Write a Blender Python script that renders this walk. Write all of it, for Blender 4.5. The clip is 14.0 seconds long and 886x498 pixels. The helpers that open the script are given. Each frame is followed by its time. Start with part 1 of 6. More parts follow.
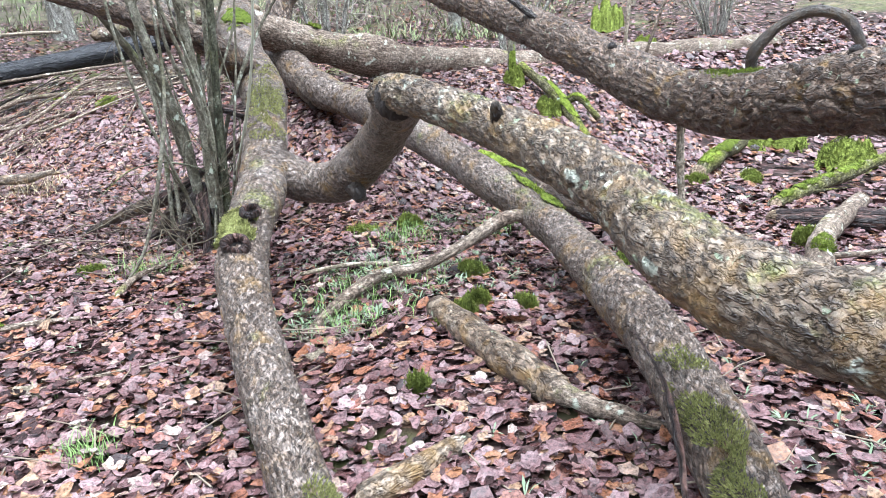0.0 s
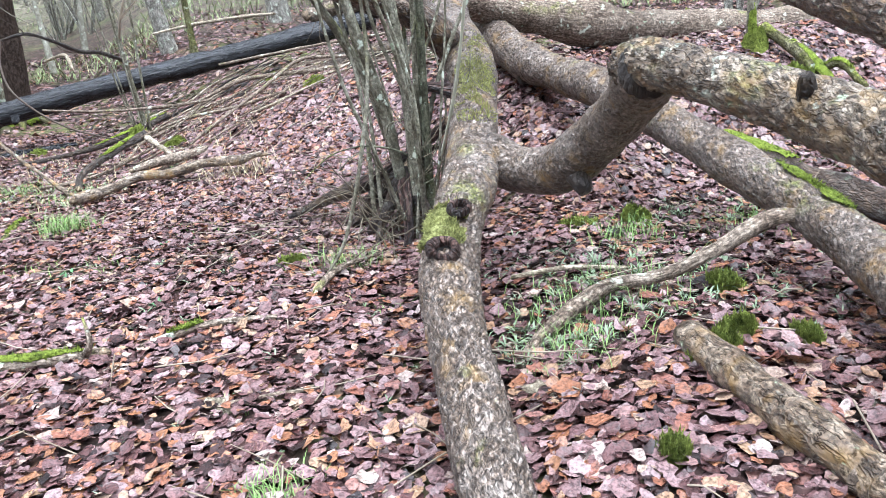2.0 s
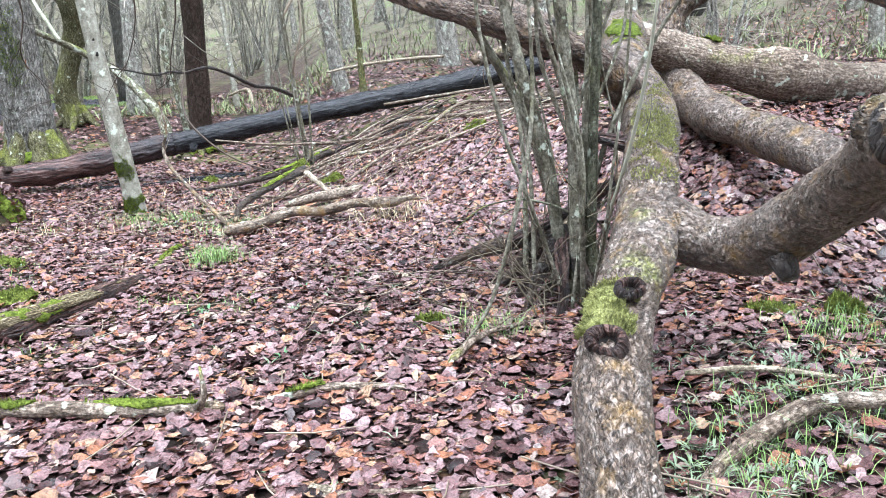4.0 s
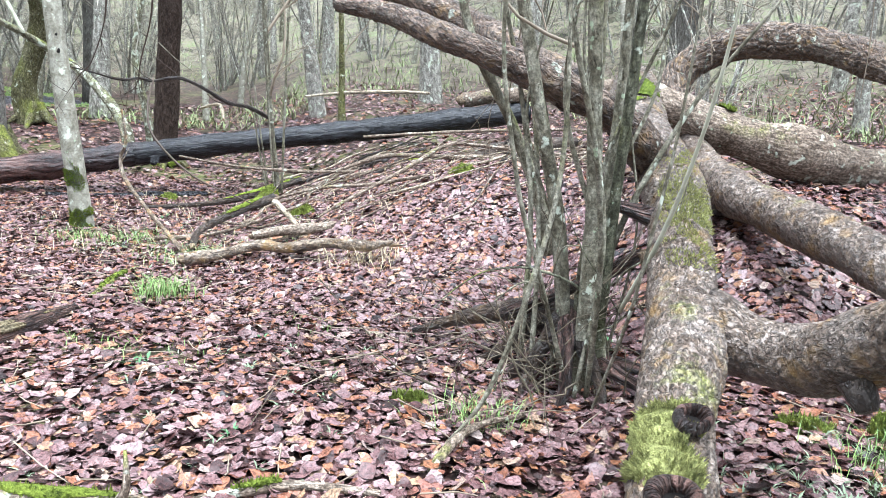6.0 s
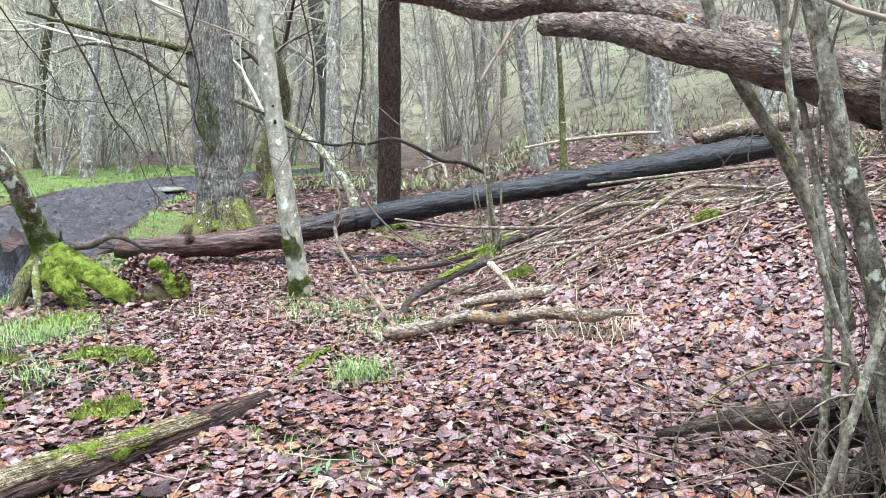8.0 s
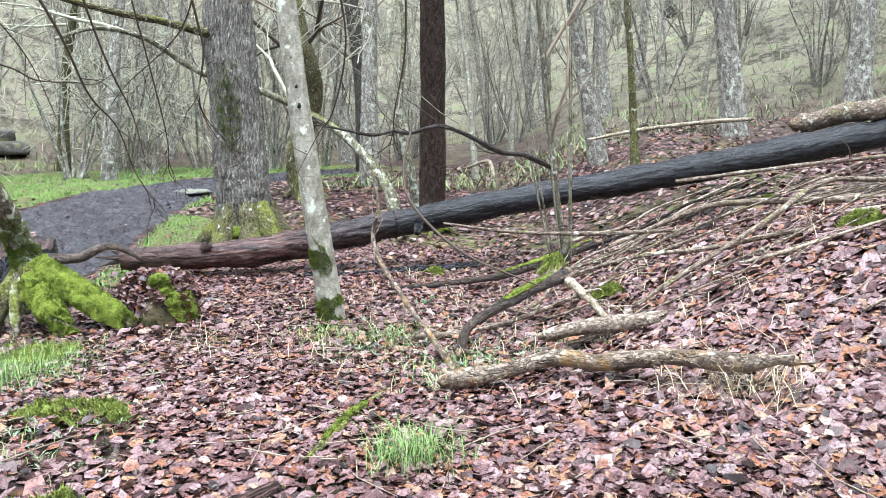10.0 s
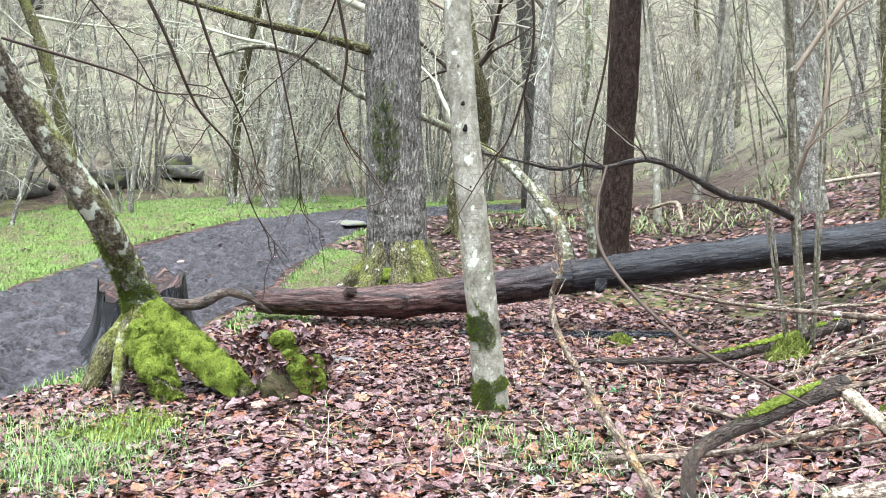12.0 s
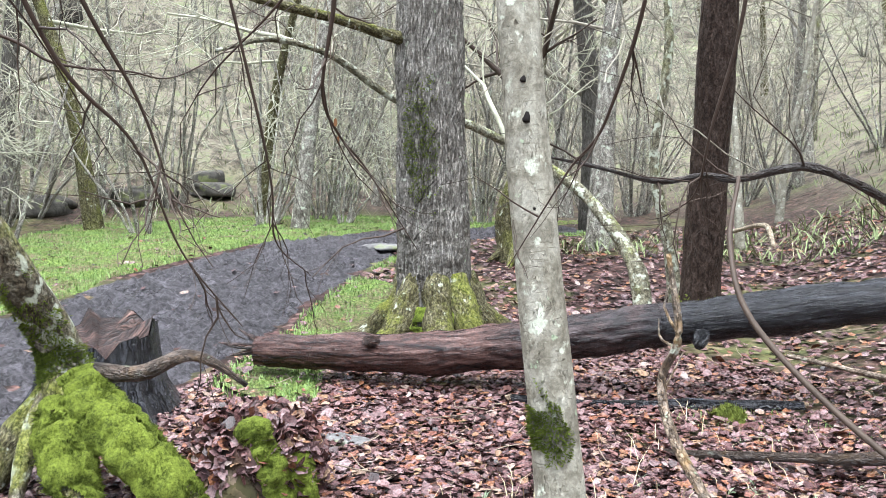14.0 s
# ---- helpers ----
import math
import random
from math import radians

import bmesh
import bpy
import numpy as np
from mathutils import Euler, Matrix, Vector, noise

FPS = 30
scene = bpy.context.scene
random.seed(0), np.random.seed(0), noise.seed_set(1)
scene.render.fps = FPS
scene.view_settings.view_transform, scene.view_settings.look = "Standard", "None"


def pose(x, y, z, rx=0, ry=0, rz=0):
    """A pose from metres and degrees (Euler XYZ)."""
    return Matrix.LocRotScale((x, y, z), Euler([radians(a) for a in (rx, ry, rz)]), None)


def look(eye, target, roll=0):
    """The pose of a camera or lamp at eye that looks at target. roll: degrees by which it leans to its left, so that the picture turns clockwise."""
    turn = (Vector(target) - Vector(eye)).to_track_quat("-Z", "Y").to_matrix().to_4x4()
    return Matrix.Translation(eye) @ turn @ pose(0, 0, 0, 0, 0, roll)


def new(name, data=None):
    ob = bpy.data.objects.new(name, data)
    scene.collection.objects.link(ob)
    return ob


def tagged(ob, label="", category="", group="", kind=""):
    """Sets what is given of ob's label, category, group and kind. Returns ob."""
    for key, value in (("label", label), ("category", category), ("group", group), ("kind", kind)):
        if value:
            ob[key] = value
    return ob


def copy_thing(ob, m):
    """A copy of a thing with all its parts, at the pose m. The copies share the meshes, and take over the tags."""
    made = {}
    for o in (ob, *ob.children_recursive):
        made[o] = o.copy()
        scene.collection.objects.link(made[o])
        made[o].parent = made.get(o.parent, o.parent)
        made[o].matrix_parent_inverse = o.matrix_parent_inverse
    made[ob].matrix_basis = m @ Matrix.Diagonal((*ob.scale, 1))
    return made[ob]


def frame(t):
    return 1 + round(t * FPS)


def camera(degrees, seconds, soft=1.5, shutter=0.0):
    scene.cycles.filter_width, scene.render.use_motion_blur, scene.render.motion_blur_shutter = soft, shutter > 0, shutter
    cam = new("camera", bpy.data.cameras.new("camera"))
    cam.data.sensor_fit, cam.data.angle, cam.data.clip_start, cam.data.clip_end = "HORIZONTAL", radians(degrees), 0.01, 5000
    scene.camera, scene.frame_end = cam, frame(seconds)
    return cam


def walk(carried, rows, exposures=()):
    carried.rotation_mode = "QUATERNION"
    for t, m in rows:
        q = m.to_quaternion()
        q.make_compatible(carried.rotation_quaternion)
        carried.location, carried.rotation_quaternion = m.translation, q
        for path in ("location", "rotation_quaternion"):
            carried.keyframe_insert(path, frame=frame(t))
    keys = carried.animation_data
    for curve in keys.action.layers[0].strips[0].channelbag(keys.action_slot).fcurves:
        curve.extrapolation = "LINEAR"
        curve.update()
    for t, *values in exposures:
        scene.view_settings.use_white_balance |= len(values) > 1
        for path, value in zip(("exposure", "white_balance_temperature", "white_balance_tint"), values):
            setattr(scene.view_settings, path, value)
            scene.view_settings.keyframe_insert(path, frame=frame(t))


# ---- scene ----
cam = camera(61.0, 14.0, soft=0.65)
PATH = [
    (0, (0.189, 0.779, 1.43), (0.669, 2.645, 0.893), -2.5),
    (0.5, (0.328, 0.892, 1.449), (0.67, 2.778, 0.877), -2.4),
    (1, (0.345, 1.033, 1.387), (0.638, 2.933, 0.837), -2.7),
    (1.5, (0.228, 1.339, 1.401), (0.374, 3.254, 0.845), -4.7),
    (2, (0.139, 1.445, 1.398), (0.114, 3.361, 0.827), -5.1),
    (2.5, (0.183, 1.562, 1.388), (-0.023, 3.475, 0.841), -4.6),
    (3, (0.217, 1.697, 1.378), (-0.155, 3.604, 0.903), -3.5),
    (3.2, (0.183, 1.752, 1.375), (-0.232, 3.655, 0.922), -3.2),
    (5.3, (-0.047, 2.375, 1.37), (-0.436, 4.29, 0.943), -2.1),
    (5.5, (-0.109, 2.443, 1.375), (-0.459, 4.365, 0.947), -0.9),
    (6, (-0.201, 2.525, 1.403), (-0.509, 4.471, 1.064), 3.2),
    (6.5, (-0.249, 2.78, 1.413), (-0.889, 4.659, 1.173), 0.4),
    (7, (-0.219, 3.197, 1.394), (-0.996, 5.025, 1.158), -1.6),
    (7.5, (-0.246, 3.276, 1.434), (-1.138, 5.052, 1.21), -1.5),
    (7.7, (-0.301, 3.324, 1.414), (-1.192, 5.101, 1.196), -1.3),
    (9.8, (-1.15, 4.555, 1.298), (-2.113, 6.296, 1.088), -2.0),
    (10, (-1.252, 4.65, 1.309), (-2.23, 6.382, 1.1), -1.9),
    (10.5, (-1.418, 4.96, 1.325), (-2.474, 6.647, 1.125), -1.3),
    (11, (-1.615, 5.242, 1.392), (-2.754, 6.877, 1.217), -0.4),
    (11.5, (-1.959, 5.526, 1.394), (-3.174, 7.109, 1.268), 0.4),
    (12, (-2.25, 5.844, 1.38), (-3.57, 7.343, 1.265), 0.3),
    (12.5, (-2.492, 6.192, 1.429), (-3.864, 7.643, 1.307), -0.1),
    (13, (-2.857, 6.473, 1.419), (-4.21, 7.94, 1.284), -0.3),
    (13.5, (-3.131, 6.786, 1.395), (-4.497, 8.243, 1.276), 0.3),
    (14, (-3.369, 7.109, 1.434), (-4.782, 8.523, 1.367), 0.5),
]
walk(cam, [(t, look(eye, target, roll)) for t, eye, target, roll in PATH],
     exposures=[(t, 2.75 + ev, kelvin, tint) for t, ev, kelvin, tint in (
         (0.0, 0.05, 5450, 8), (2.5, 0.1, 5450, 8), (5.5, 0.12, 5500, 7), (6.0, 0.25, 5500, 6), (6.5, 0.35, 5450, 6), (7.0, 0.1, 5500, 7),
         (7.5, 0.12, 5550, 7), (10.5, 0.05, 5600, 7), (11.5, 0.05, 5700, 7), (12.0, 0.2, 5750, 7), (13.0, 0.15, 5850, 9), (14.0, 0.1, 5800, 9))])

# ---- light: a bright overcast sky ----
world = bpy.data.worlds.new("overcast_sky")
scene.world = world
world.use_nodes = True
wn, wl = world.node_tree.nodes, world.node_tree.links
sky = wn.new("ShaderNodeTexSky")
sky.sky_type = "NISHITA"
sky.sun_disc = False
sky.sun_elevation, sky.sun_rotation = radians(70), radians(-120)
sky.air_density, sky.dust_density, sky.ozone_density = 1.0, 4.0, 1.0
grey = wn.new("ShaderNodeHueSaturation")
grey.inputs["Saturation"].default_value = 0.25
wl.new(sky.outputs["Color"], grey.inputs["Color"])
wl.new(grey.outputs["Color"], wn["Background"].inputs["Color"])
wn["Background"].inputs["Strength"].default_value = 0.07

sun = new("sun", bpy.data.lights.new("sun", "SUN"))
sun.data.energy, sun.data.angle, sun.data.color = 1.5, radians(60), (1.0, 0.97, 0.92)
sun.matrix_world = look((0, 0, 20), Vector((0, 0, 20)) + Vector((math.sin(radians(60)) * -0.34, math.cos(radians(60)) * 0.34, -0.94)))



# ---- node helpers ----
def shader(name, gloss=0.12):
    m = bpy.data.materials.new(name)
    m.use_nodes = True
    nt = m.node_tree
    nt.nodes["Principled BSDF"].inputs["Specular IOR Level"].default_value = gloss
    return m, nt, nt.nodes["Principled BSDF"]


def node(nt, kind, **sets):
    n = nt.nodes.new("ShaderNode" + kind)
    for k, v in sets.items():
        key = k.replace("_", " ")
        if key in n.inputs:
            s = n.inputs[key]
            if isinstance(v, bpy.types.NodeSocket):
                nt.links.new(v, s)
            else:
                s.default_value = v
    return n


def coords(nt, kind="Object", scale=(1, 1, 1)):
    tc = node(nt, "TexCoord")
    mp = node(nt, "Mapping", Scale=scale)
    nt.links.new(tc.outputs[kind], mp.inputs["Vector"])
    return mp.outputs["Vector"]


def noise_tex(nt, vec, scale, detail=4, rough=0.6, distort=0.0):
    return node(nt, "TexNoise", Vector=vec, Scale=scale, Detail=detail, Roughness=rough, Distortion=distort).outputs["Fac"]


def ramp(nt, fac, stops):
    r = node(nt, "ValToRGB")
    nt.links.new(fac, r.inputs["Fac"])
    e = r.color_ramp.elements
    while len(e) < len(stops):
        e.new(0.5)
    for el, (p, c) in zip(e, stops):
        el.position = p
        el.color = (*c, 1) if len(c) == 3 else (c[0], c[0], c[0], 1)
    return r.outputs["Color"]


def mix(nt, fac, a, b, mode="MIX"):
    n = nt.nodes.new("ShaderNodeMix")
    n.data_type, n.blend_type = "RGBA", mode
    for s, v in ((n.inputs[0], fac), (n.inputs[6], a), (n.inputs[7], b)):
        if isinstance(v, bpy.types.NodeSocket):
            nt.links.new(v, s)
        elif isinstance(v, tuple):
            s.default_value = (*v, 1)
        else:
            s.default_value = v
    return n.outputs[2]


def calc(nt, op, a, b=0.0):
    n = nt.nodes.new("ShaderNodeMath")
    n.operation = op
    n.use_clamp = op in ("MULTIPLY", "ADD")
    for s, v in zip(n.inputs, (a, b)):
        if isinstance(v, bpy.types.NodeSocket):
            nt.links.new(v, s)
        else:
            s.default_value = v
    return n.outputs[0]


def bump(nt, bsdf, height, strength, dist):
    b = node(nt, "Bump", Strength=strength, Distance=dist, Height=height)
    nt.links.new(b.outputs["Normal"], bsdf.inputs["Normal"])


def up_facing(nt, lo, hi):
    """0 to 1 as the surface turns to the sky."""
    g = node(nt, "NewGeometry")
    s = node(nt, "SeparateXYZ")
    nt.links.new(g.outputs["Normal"], s.inputs[0])
    m = node(nt, "MapRange")
    nt.links.new(s.outputs["Z"], m.inputs["Value"])
    m.inputs["From Min"].default_value, m.inputs["From Max"].default_value = lo, hi
    return m.outputs["Result"]


# ---- materials ----
def bark(name, dark, mid, light, plate=(26, 12), crack=0.5, lichen=0.0, moss=0.0, ochre=0.0, rough=0.8, relief=0.012, bands=0.0, grain=0.75, swirl=0.9, gap=0.045, crevice_shade=0.0):
    """Bark in plates that run along the trunk; u goes round, v along, both in metres."""
    m, nt, bs = shader(name, 0.10 if rough > 0.58 else 0.4)
    ob = coords(nt, "Object")
    plates = coords(nt, "UV", (plate[0], plate[1], 1))
    warp = node(nt, "TexNoise", Vector=ob, Scale=9.0, Detail=3)
    wv = mix(nt, swirl, plates, warp.outputs["Color"], "ADD")
    n1 = noise_tex(nt, wv, 0.9, 3, 0.55)
    n2 = noise_tex(nt, wv, 2.3, 3, 0.6)
    lines = calc(nt, "MINIMUM", calc(nt, "ABSOLUTE", calc(nt, "SUBTRACT", n1, 0.5)), calc(nt, "ABSOLUTE", calc(nt, "SUBTRACT", n2, 0.47)))
    edge = node(nt, "MapRange")
    nt.links.new(lines, edge.inputs["Value"])
    edge.inputs["From Max"].default_value = gap
    patch = noise_tex(nt, wv, 1.7, 2, 0.5)
    fine = noise_tex(nt, ob, 48, 8, 0.78)
    broad = noise_tex(nt, ob, 4.5, 5, 0.65)
    c = ramp(nt, broad, [(0.3, dark), (0.5, mid), (0.7, light)])
    c = mix(nt, 0.5, c, ramp(nt, patch, [(0.36, dark), (0.5, mid), (0.62, light)]))
    c = mix(nt, calc(nt, "MULTIPLY", calc(nt, "SUBTRACT", 1.0, edge.outputs["Result"]), crack), c, tuple(0.2 * k for k in dark))
    c = mix(nt, grain, c, ramp(nt, fine, [(0.40, (0.14, 0.13, 0.12)), (0.5, (0.72, 0.72, 0.72)), (0.60, (1.6, 1.6, 1.6))]), "MULTIPLY")
    if ochre:
        c = mix(nt, ramp(nt, noise_tex(nt, ob, 7, 4), [(0.62 - ochre * 0.2, (0,)), (0.72, (0.8,))]), c, (0.28, 0.17, 0.055))
    if bands:
        rings = coords(nt, "UV", (9, 70, 1))
        c = mix(nt, ramp(nt, noise_tex(nt, rings, 1.0, 2), [(0.62, (0,)), (0.70, (bands,))]), c, dark)
    if lichen:
        c = mix(nt, ramp(nt, noise_tex(nt, ob, 11, 5, 0.55), [(0.66 - lichen * 0.16, (0,)), (0.70 - lichen * 0.12, (0.85,))]), c, (0.50, 0.53, 0.43))
        c = mix(nt, ramp(nt, noise_tex(nt, ob, 17, 3, 0.5), [(0.68, (0,)), (0.72, (0.7,))]), c, (0.34, 0.42, 0.28))
    if moss:
        f = calc(nt, "MULTIPLY", up_facing(nt, -0.2, 0.8), ramp(nt, noise_tex(nt, ob, 2.6, 6, 0.7), [(0.60 - moss * 0.25, (0,)), (0.72 - moss * 0.25, (1,))]))
        c = mix(nt, f, c, ramp(nt, fine, [(0.38, (0.035, 0.05, 0.008)), (0.62, (0.26, 0.28, 0.05))]))
    # concave parts of the mesh painted darker, standing in for shade between plates
    if crevice_shade:
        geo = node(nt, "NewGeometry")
        c = mix(nt, ramp(nt, geo.outputs["Pointiness"], [(0.44, (crevice_shade,)), (0.495, (0,))]), c, tuple(0.25 * k for k in dark))
    nt.links.new(c, bs.inputs["Base Color"])
    bs.inputs["Roughness"].default_value = rough
    h = calc(nt, "ADD", calc(nt, "MULTIPLY", edge.outputs["Result"], 0.6), calc(nt, "MULTIPLY", fine, 0.45))
    bump(nt, bs, h, 0.9, relief)
    return m


BARK_FALLEN = bark("flaky_fallen_bark", (0.045, 0.030, 0.021), (0.18, 0.13, 0.095), (0.38, 0.325, 0.285), (30, 16), 0.6, lichen=0.0, moss=0.10, ochre=0.4, rough=0.36, relief=0.016, grain=0.4, crevice_shade=0.9)
BARK_RIDGED = bark("ridged_dark_bark", (0.045, 0.027, 0.017), (0.17, 0.11, 0.072), (0.36, 0.28, 0.215), (24, 9), 0.6, lichen=0.05, moss=0.0, ochre=0.25, rough=0.40, relief=0.02, grain=0.5, swirl=0.5, gap=0.06, crevice_shade=0.95)
BARK_LICHEN = bark("lichen_grey_bark", (0.055, 0.038, 0.026), (0.20, 0.145, 0.095), (0.40, 0.335, 0.26), (26, 14), 0.6, lichen=0.22, moss=0.18, ochre=0.7, rough=0.38, relief=0.016, grain=0.42, crevice_shade=0.9)
BARK_TILT = bark("pale_lichen_bark", (0.055, 0.045, 0.03), (0.16, 0.135, 0.095), (0.33, 0.31, 0.25), (14, 9), 0.5, lichen=0.75, moss=0.5, rough=0.75, relief=0.01)
BARK_PALE = bark("smooth_pale_bark", (0.11, 0.098, 0.072), (0.25, 0.235, 0.185), (0.37, 0.36, 0.30), (9, 5), 0.06, lichen=0.3, rough=0.75, relief=0.003, bands=0.8, grain=0.3)
BARK_OAK = bark("furrowed_oak_bark", (0.10, 0.088, 0.072), (0.32, 0.30, 0.26), (0.50, 0.475, 0.43), (30, 4.5), 0.5, lichen=0.1, rough=0.85, relief=0.03, grain=0.5, swirl=0.4, gap=0.06, crevice_shade=0.85)
BARK_DARK = bark("dark_brown_bark", (0.018, 0.012, 0.009), (0.048, 0.032, 0.024), (0.10, 0.075, 0.06), (16, 7), 0.5, lichen=0.0, rough=0.6, relief=0.012, grain=0.5)
BARK_WET = bark("wet_black_wood", (0.005, 0.005, 0.006), (0.013, 0.013, 0.016), (0.06, 0.063, 0.075), (13, 2.0), 0.8, rough=0.27, relief=0.035, grain=0.45)
BARK_ROT = bark("rotten_red_wood", (0.018, 0.009, 0.007), (0.075, 0.036, 0.026), (0.27, 0.16, 0.13), (22, 1.8), 0.95, rough=0.42, relief=0.04, grain=0.5, swirl=0.6, gap=0.07)
BARK_STICK = bark("weathered_branch", (0.09, 0.065, 0.048), (0.21, 0.16, 0.12), (0.42, 0.35, 0.28), (40, 9), 0.5, lichen=0.3, moss=0.1, rough=0.7, relief=0.006)
BARK_PALESTICK = bark("bleached_branch", (0.20, 0.16, 0.11), (0.38, 0.32, 0.23), (0.55, 0.48, 0.38), (40, 8), 0.4, lichen=0.1, rough=0.75, relief=0.004)
BARK_STRAND = bark("torn_yellow_grain", (0.09, 0.065, 0.035), (0.25, 0.20, 0.115), (0.46, 0.40, 0.27), (90, 3), 0.9, moss=0.15, rough=0.75, relief=0.012, grain=0.7)
BARK_TAN = bark("peeling_tan_bark", (0.05, 0.032, 0.02), (0.19, 0.135, 0.09), (0.40, 0.33, 0.25), (18, 8), 0.6, lichen=0.1, ochre=0.5, rough=0.35, relief=0.014, grain=0.7)
BARK_OLIVE = bark("olive_dark_stem_bark", (0.035, 0.034, 0.022), (0.10, 0.10, 0.066), (0.22, 0.22, 0.16), (14, 5), 0.4, lichen=0.25, moss=0.2, rough=0.6, relief=0.006, grain=0.6)
BARK_CRUST = bark("lichen_crusted_bark", (0.07, 0.06, 0.038), (0.22, 0.205, 0.14), (0.42, 0.41, 0.31), (18, 9), 0.5, lichen=0.8, moss=0.4, rough=0.85, relief=0.012, grain=0.6)
BARK_MOSSY = bark("moss_covered_bark", (0.06, 0.05, 0.025), (0.14, 0.13, 0.06), (0.27, 0.25, 0.17), (30, 8), 0.7, lichen=0.15, moss=0.55, rough=0.9, relief=0.012)
BARK_FAR = bark("grey_woodland_bark", (0.10, 0.09, 0.072), (0.30, 0.28, 0.24), (0.50, 0.48, 0.42), (14, 4), 0.4, lichen=0.5, moss=0.2, rough=0.9)
BARK_STEM = bark("olive_stem_bark", (0.06, 0.052, 0.035), (0.165, 0.152, 0.108), (0.34, 0.325, 0.255), (12, 5), 0.25, lichen=0.22, moss=0.25, rough=0.7, relief=0.005, grain=0.6)


def burnt_material():
    """Wet black wood that turns red and rotten towards the broken end in the west."""
    m, nt, bs = shader("wet_burnt_wood", 0.32)
    ob, uv = coords(nt), coords(nt, "UV", (16, 1.6, 1))
    streak, fine = noise_tex(nt, uv, 1.6, 6, 0.7, 0.3), noise_tex(nt, ob, 45, 6, 0.75)
    black = ramp(nt, streak, [(0.38, (0.003, 0.003, 0.0035)), (0.54, (0.008, 0.008, 0.010)), (0.70, (0.055, 0.058, 0.068))])
    red = ramp(nt, streak, [(0.36, (0.006, 0.003, 0.003)), (0.49, (0.040, 0.017, 0.013)), (0.60, (0.10, 0.052, 0.042)), (0.72, (0.24, 0.165, 0.145))])
    xyz = node(nt, "SeparateXYZ")
    nt.links.new(ob, xyz.inputs[0])
    along = node(nt, "MapRange")
    nt.links.new(calc(nt, "MULTIPLY_ADD", noise_tex(nt, ob, 2.2, 5), 2.4), along.inputs["Value"])
    nt.links.new(xyz.outputs["X"], along.inputs["Value"].links[0].from_node.inputs[2])
    along.inputs["From Min"].default_value, along.inputs["From Max"].default_value = -6.0, -4.9
    c = mix(nt, along.outputs["Result"], red, black)
    c = mix(nt, 0.5, c, ramp(nt, fine, [(0.4, (0.2, 0.2, 0.2)), (0.6, (1.5, 1.5, 1.5))]), "MULTIPLY")
    nt.links.new(c, bs.inputs["Base Color"])
    nt.links.new(ramp(nt, streak, [(0.4, (0.18,)), (0.65, (0.48,))]), bs.inputs["Roughness"])
    bump(nt, bs, calc(nt, "ADD", calc(nt, "MULTIPLY", streak, 0.7), calc(nt, "MULTIPLY", fine, 0.3)), 1.0, 0.03)
    return m


BURNT = burnt_material()


def plain_twig(name, a, b, rough=0.7):
    m, nt, bs = shader(name)
    g = node(nt, "NewGeometry")
    c = ramp(nt, g.outputs["Random Per Island"], [(0.0, a), (1.0, b)])
    c = mix(nt, 0.5, c, ramp(nt, noise_tex(nt, coords(nt), 9, 4), [(0.3, a), (0.7, b)]))
    nt.links.new(c, bs.inputs["Base Color"])
    bs.inputs["Roughness"].default_value = rough
    return m


TWIG_SHOOT = plain_twig("olive_brown_shoots", (0.05, 0.04, 0.028), (0.20, 0.17, 0.12))
TWIG_DARK = plain_twig("dark_wet_twig", (0.03, 0.022, 0.017), (0.075, 0.055, 0.042), 0.5)
TWIG = plain_twig("brown_twig", (0.11, 0.085, 0.06), (0.30, 0.25, 0.19))
TWIG_FAR = plain_twig("grey_brown_twigs", (0.085, 0.075, 0.055), (0.44, 0.41, 0.33), 0.9)
TWIG_PALE = plain_twig("pale_lichen_twigs", (0.19, 0.19, 0.13), (0.54, 0.54, 0.42), 0.9)
GRASS = plain_twig("fresh_grass", (0.06, 0.115, 0.028), (0.27, 0.38, 0.13), 0.45)
WEED = plain_twig("dull_green_undergrowth", (0.09, 0.12, 0.05), (0.32, 0.38, 0.19), 0.8)
STRAW = plain_twig("dry_grass", (0.34, 0.28, 0.16), (0.58, 0.50, 0.33), 0.7)
IVY = plain_twig("bramble_leaf", (0.03, 0.075, 0.03), (0.10, 0.20, 0.09), 0.45)


def leaf_material(name="wet_fallen_leaves"):
    m, nt, bs = shader(name, 0.30)
    g = node(nt, "NewGeometry")
    c = ramp(nt, g.outputs["Random Per Island"], [
        (0.0, (0.014, 0.008, 0.007)), (0.14, (0.068, 0.032, 0.030)), (0.28, (0.15, 0.083, 0.081)), (0.42, (0.225, 0.148, 0.148)), (0.54, (0.10, 0.052, 0.051)),
        (0.66, (0.26, 0.182, 0.182)), (0.76, (0.19, 0.080, 0.056)), (0.85, (0.23, 0.105, 0.052)), (0.92, (0.28, 0.185, 0.115)), (1.0, (0.33, 0.27, 0.245))])
    ob = coords(nt)
    c = mix(nt, 0.75, c, ramp(nt, noise_tex(nt, ob, 70, 5, 0.7), [(0.38, (0.12, 0.10, 0.10)), (0.5, (0.75, 0.74, 0.74)), (0.62, (1.25, 1.2, 1.2))]), "MULTIPLY")
    c = mix(nt, ramp(nt, noise_tex(nt, ob, 0.9, 4, 0.6), [(0.42, (0,)), (0.62, (0.45,))]), c, (0.66, 0.55, 0.52), "MULTIPLY")
    nt.links.new(c, bs.inputs["Base Color"])
    nt.links.new(ramp(nt, noise_tex(nt, ob, 24, 3), [(0.38, (0.10,)), (0.62, (0.42,))]), bs.inputs["Roughness"])
    bump(nt, bs, noise_tex(nt, ob, 130, 4), 0.6, 0.004)
    return m


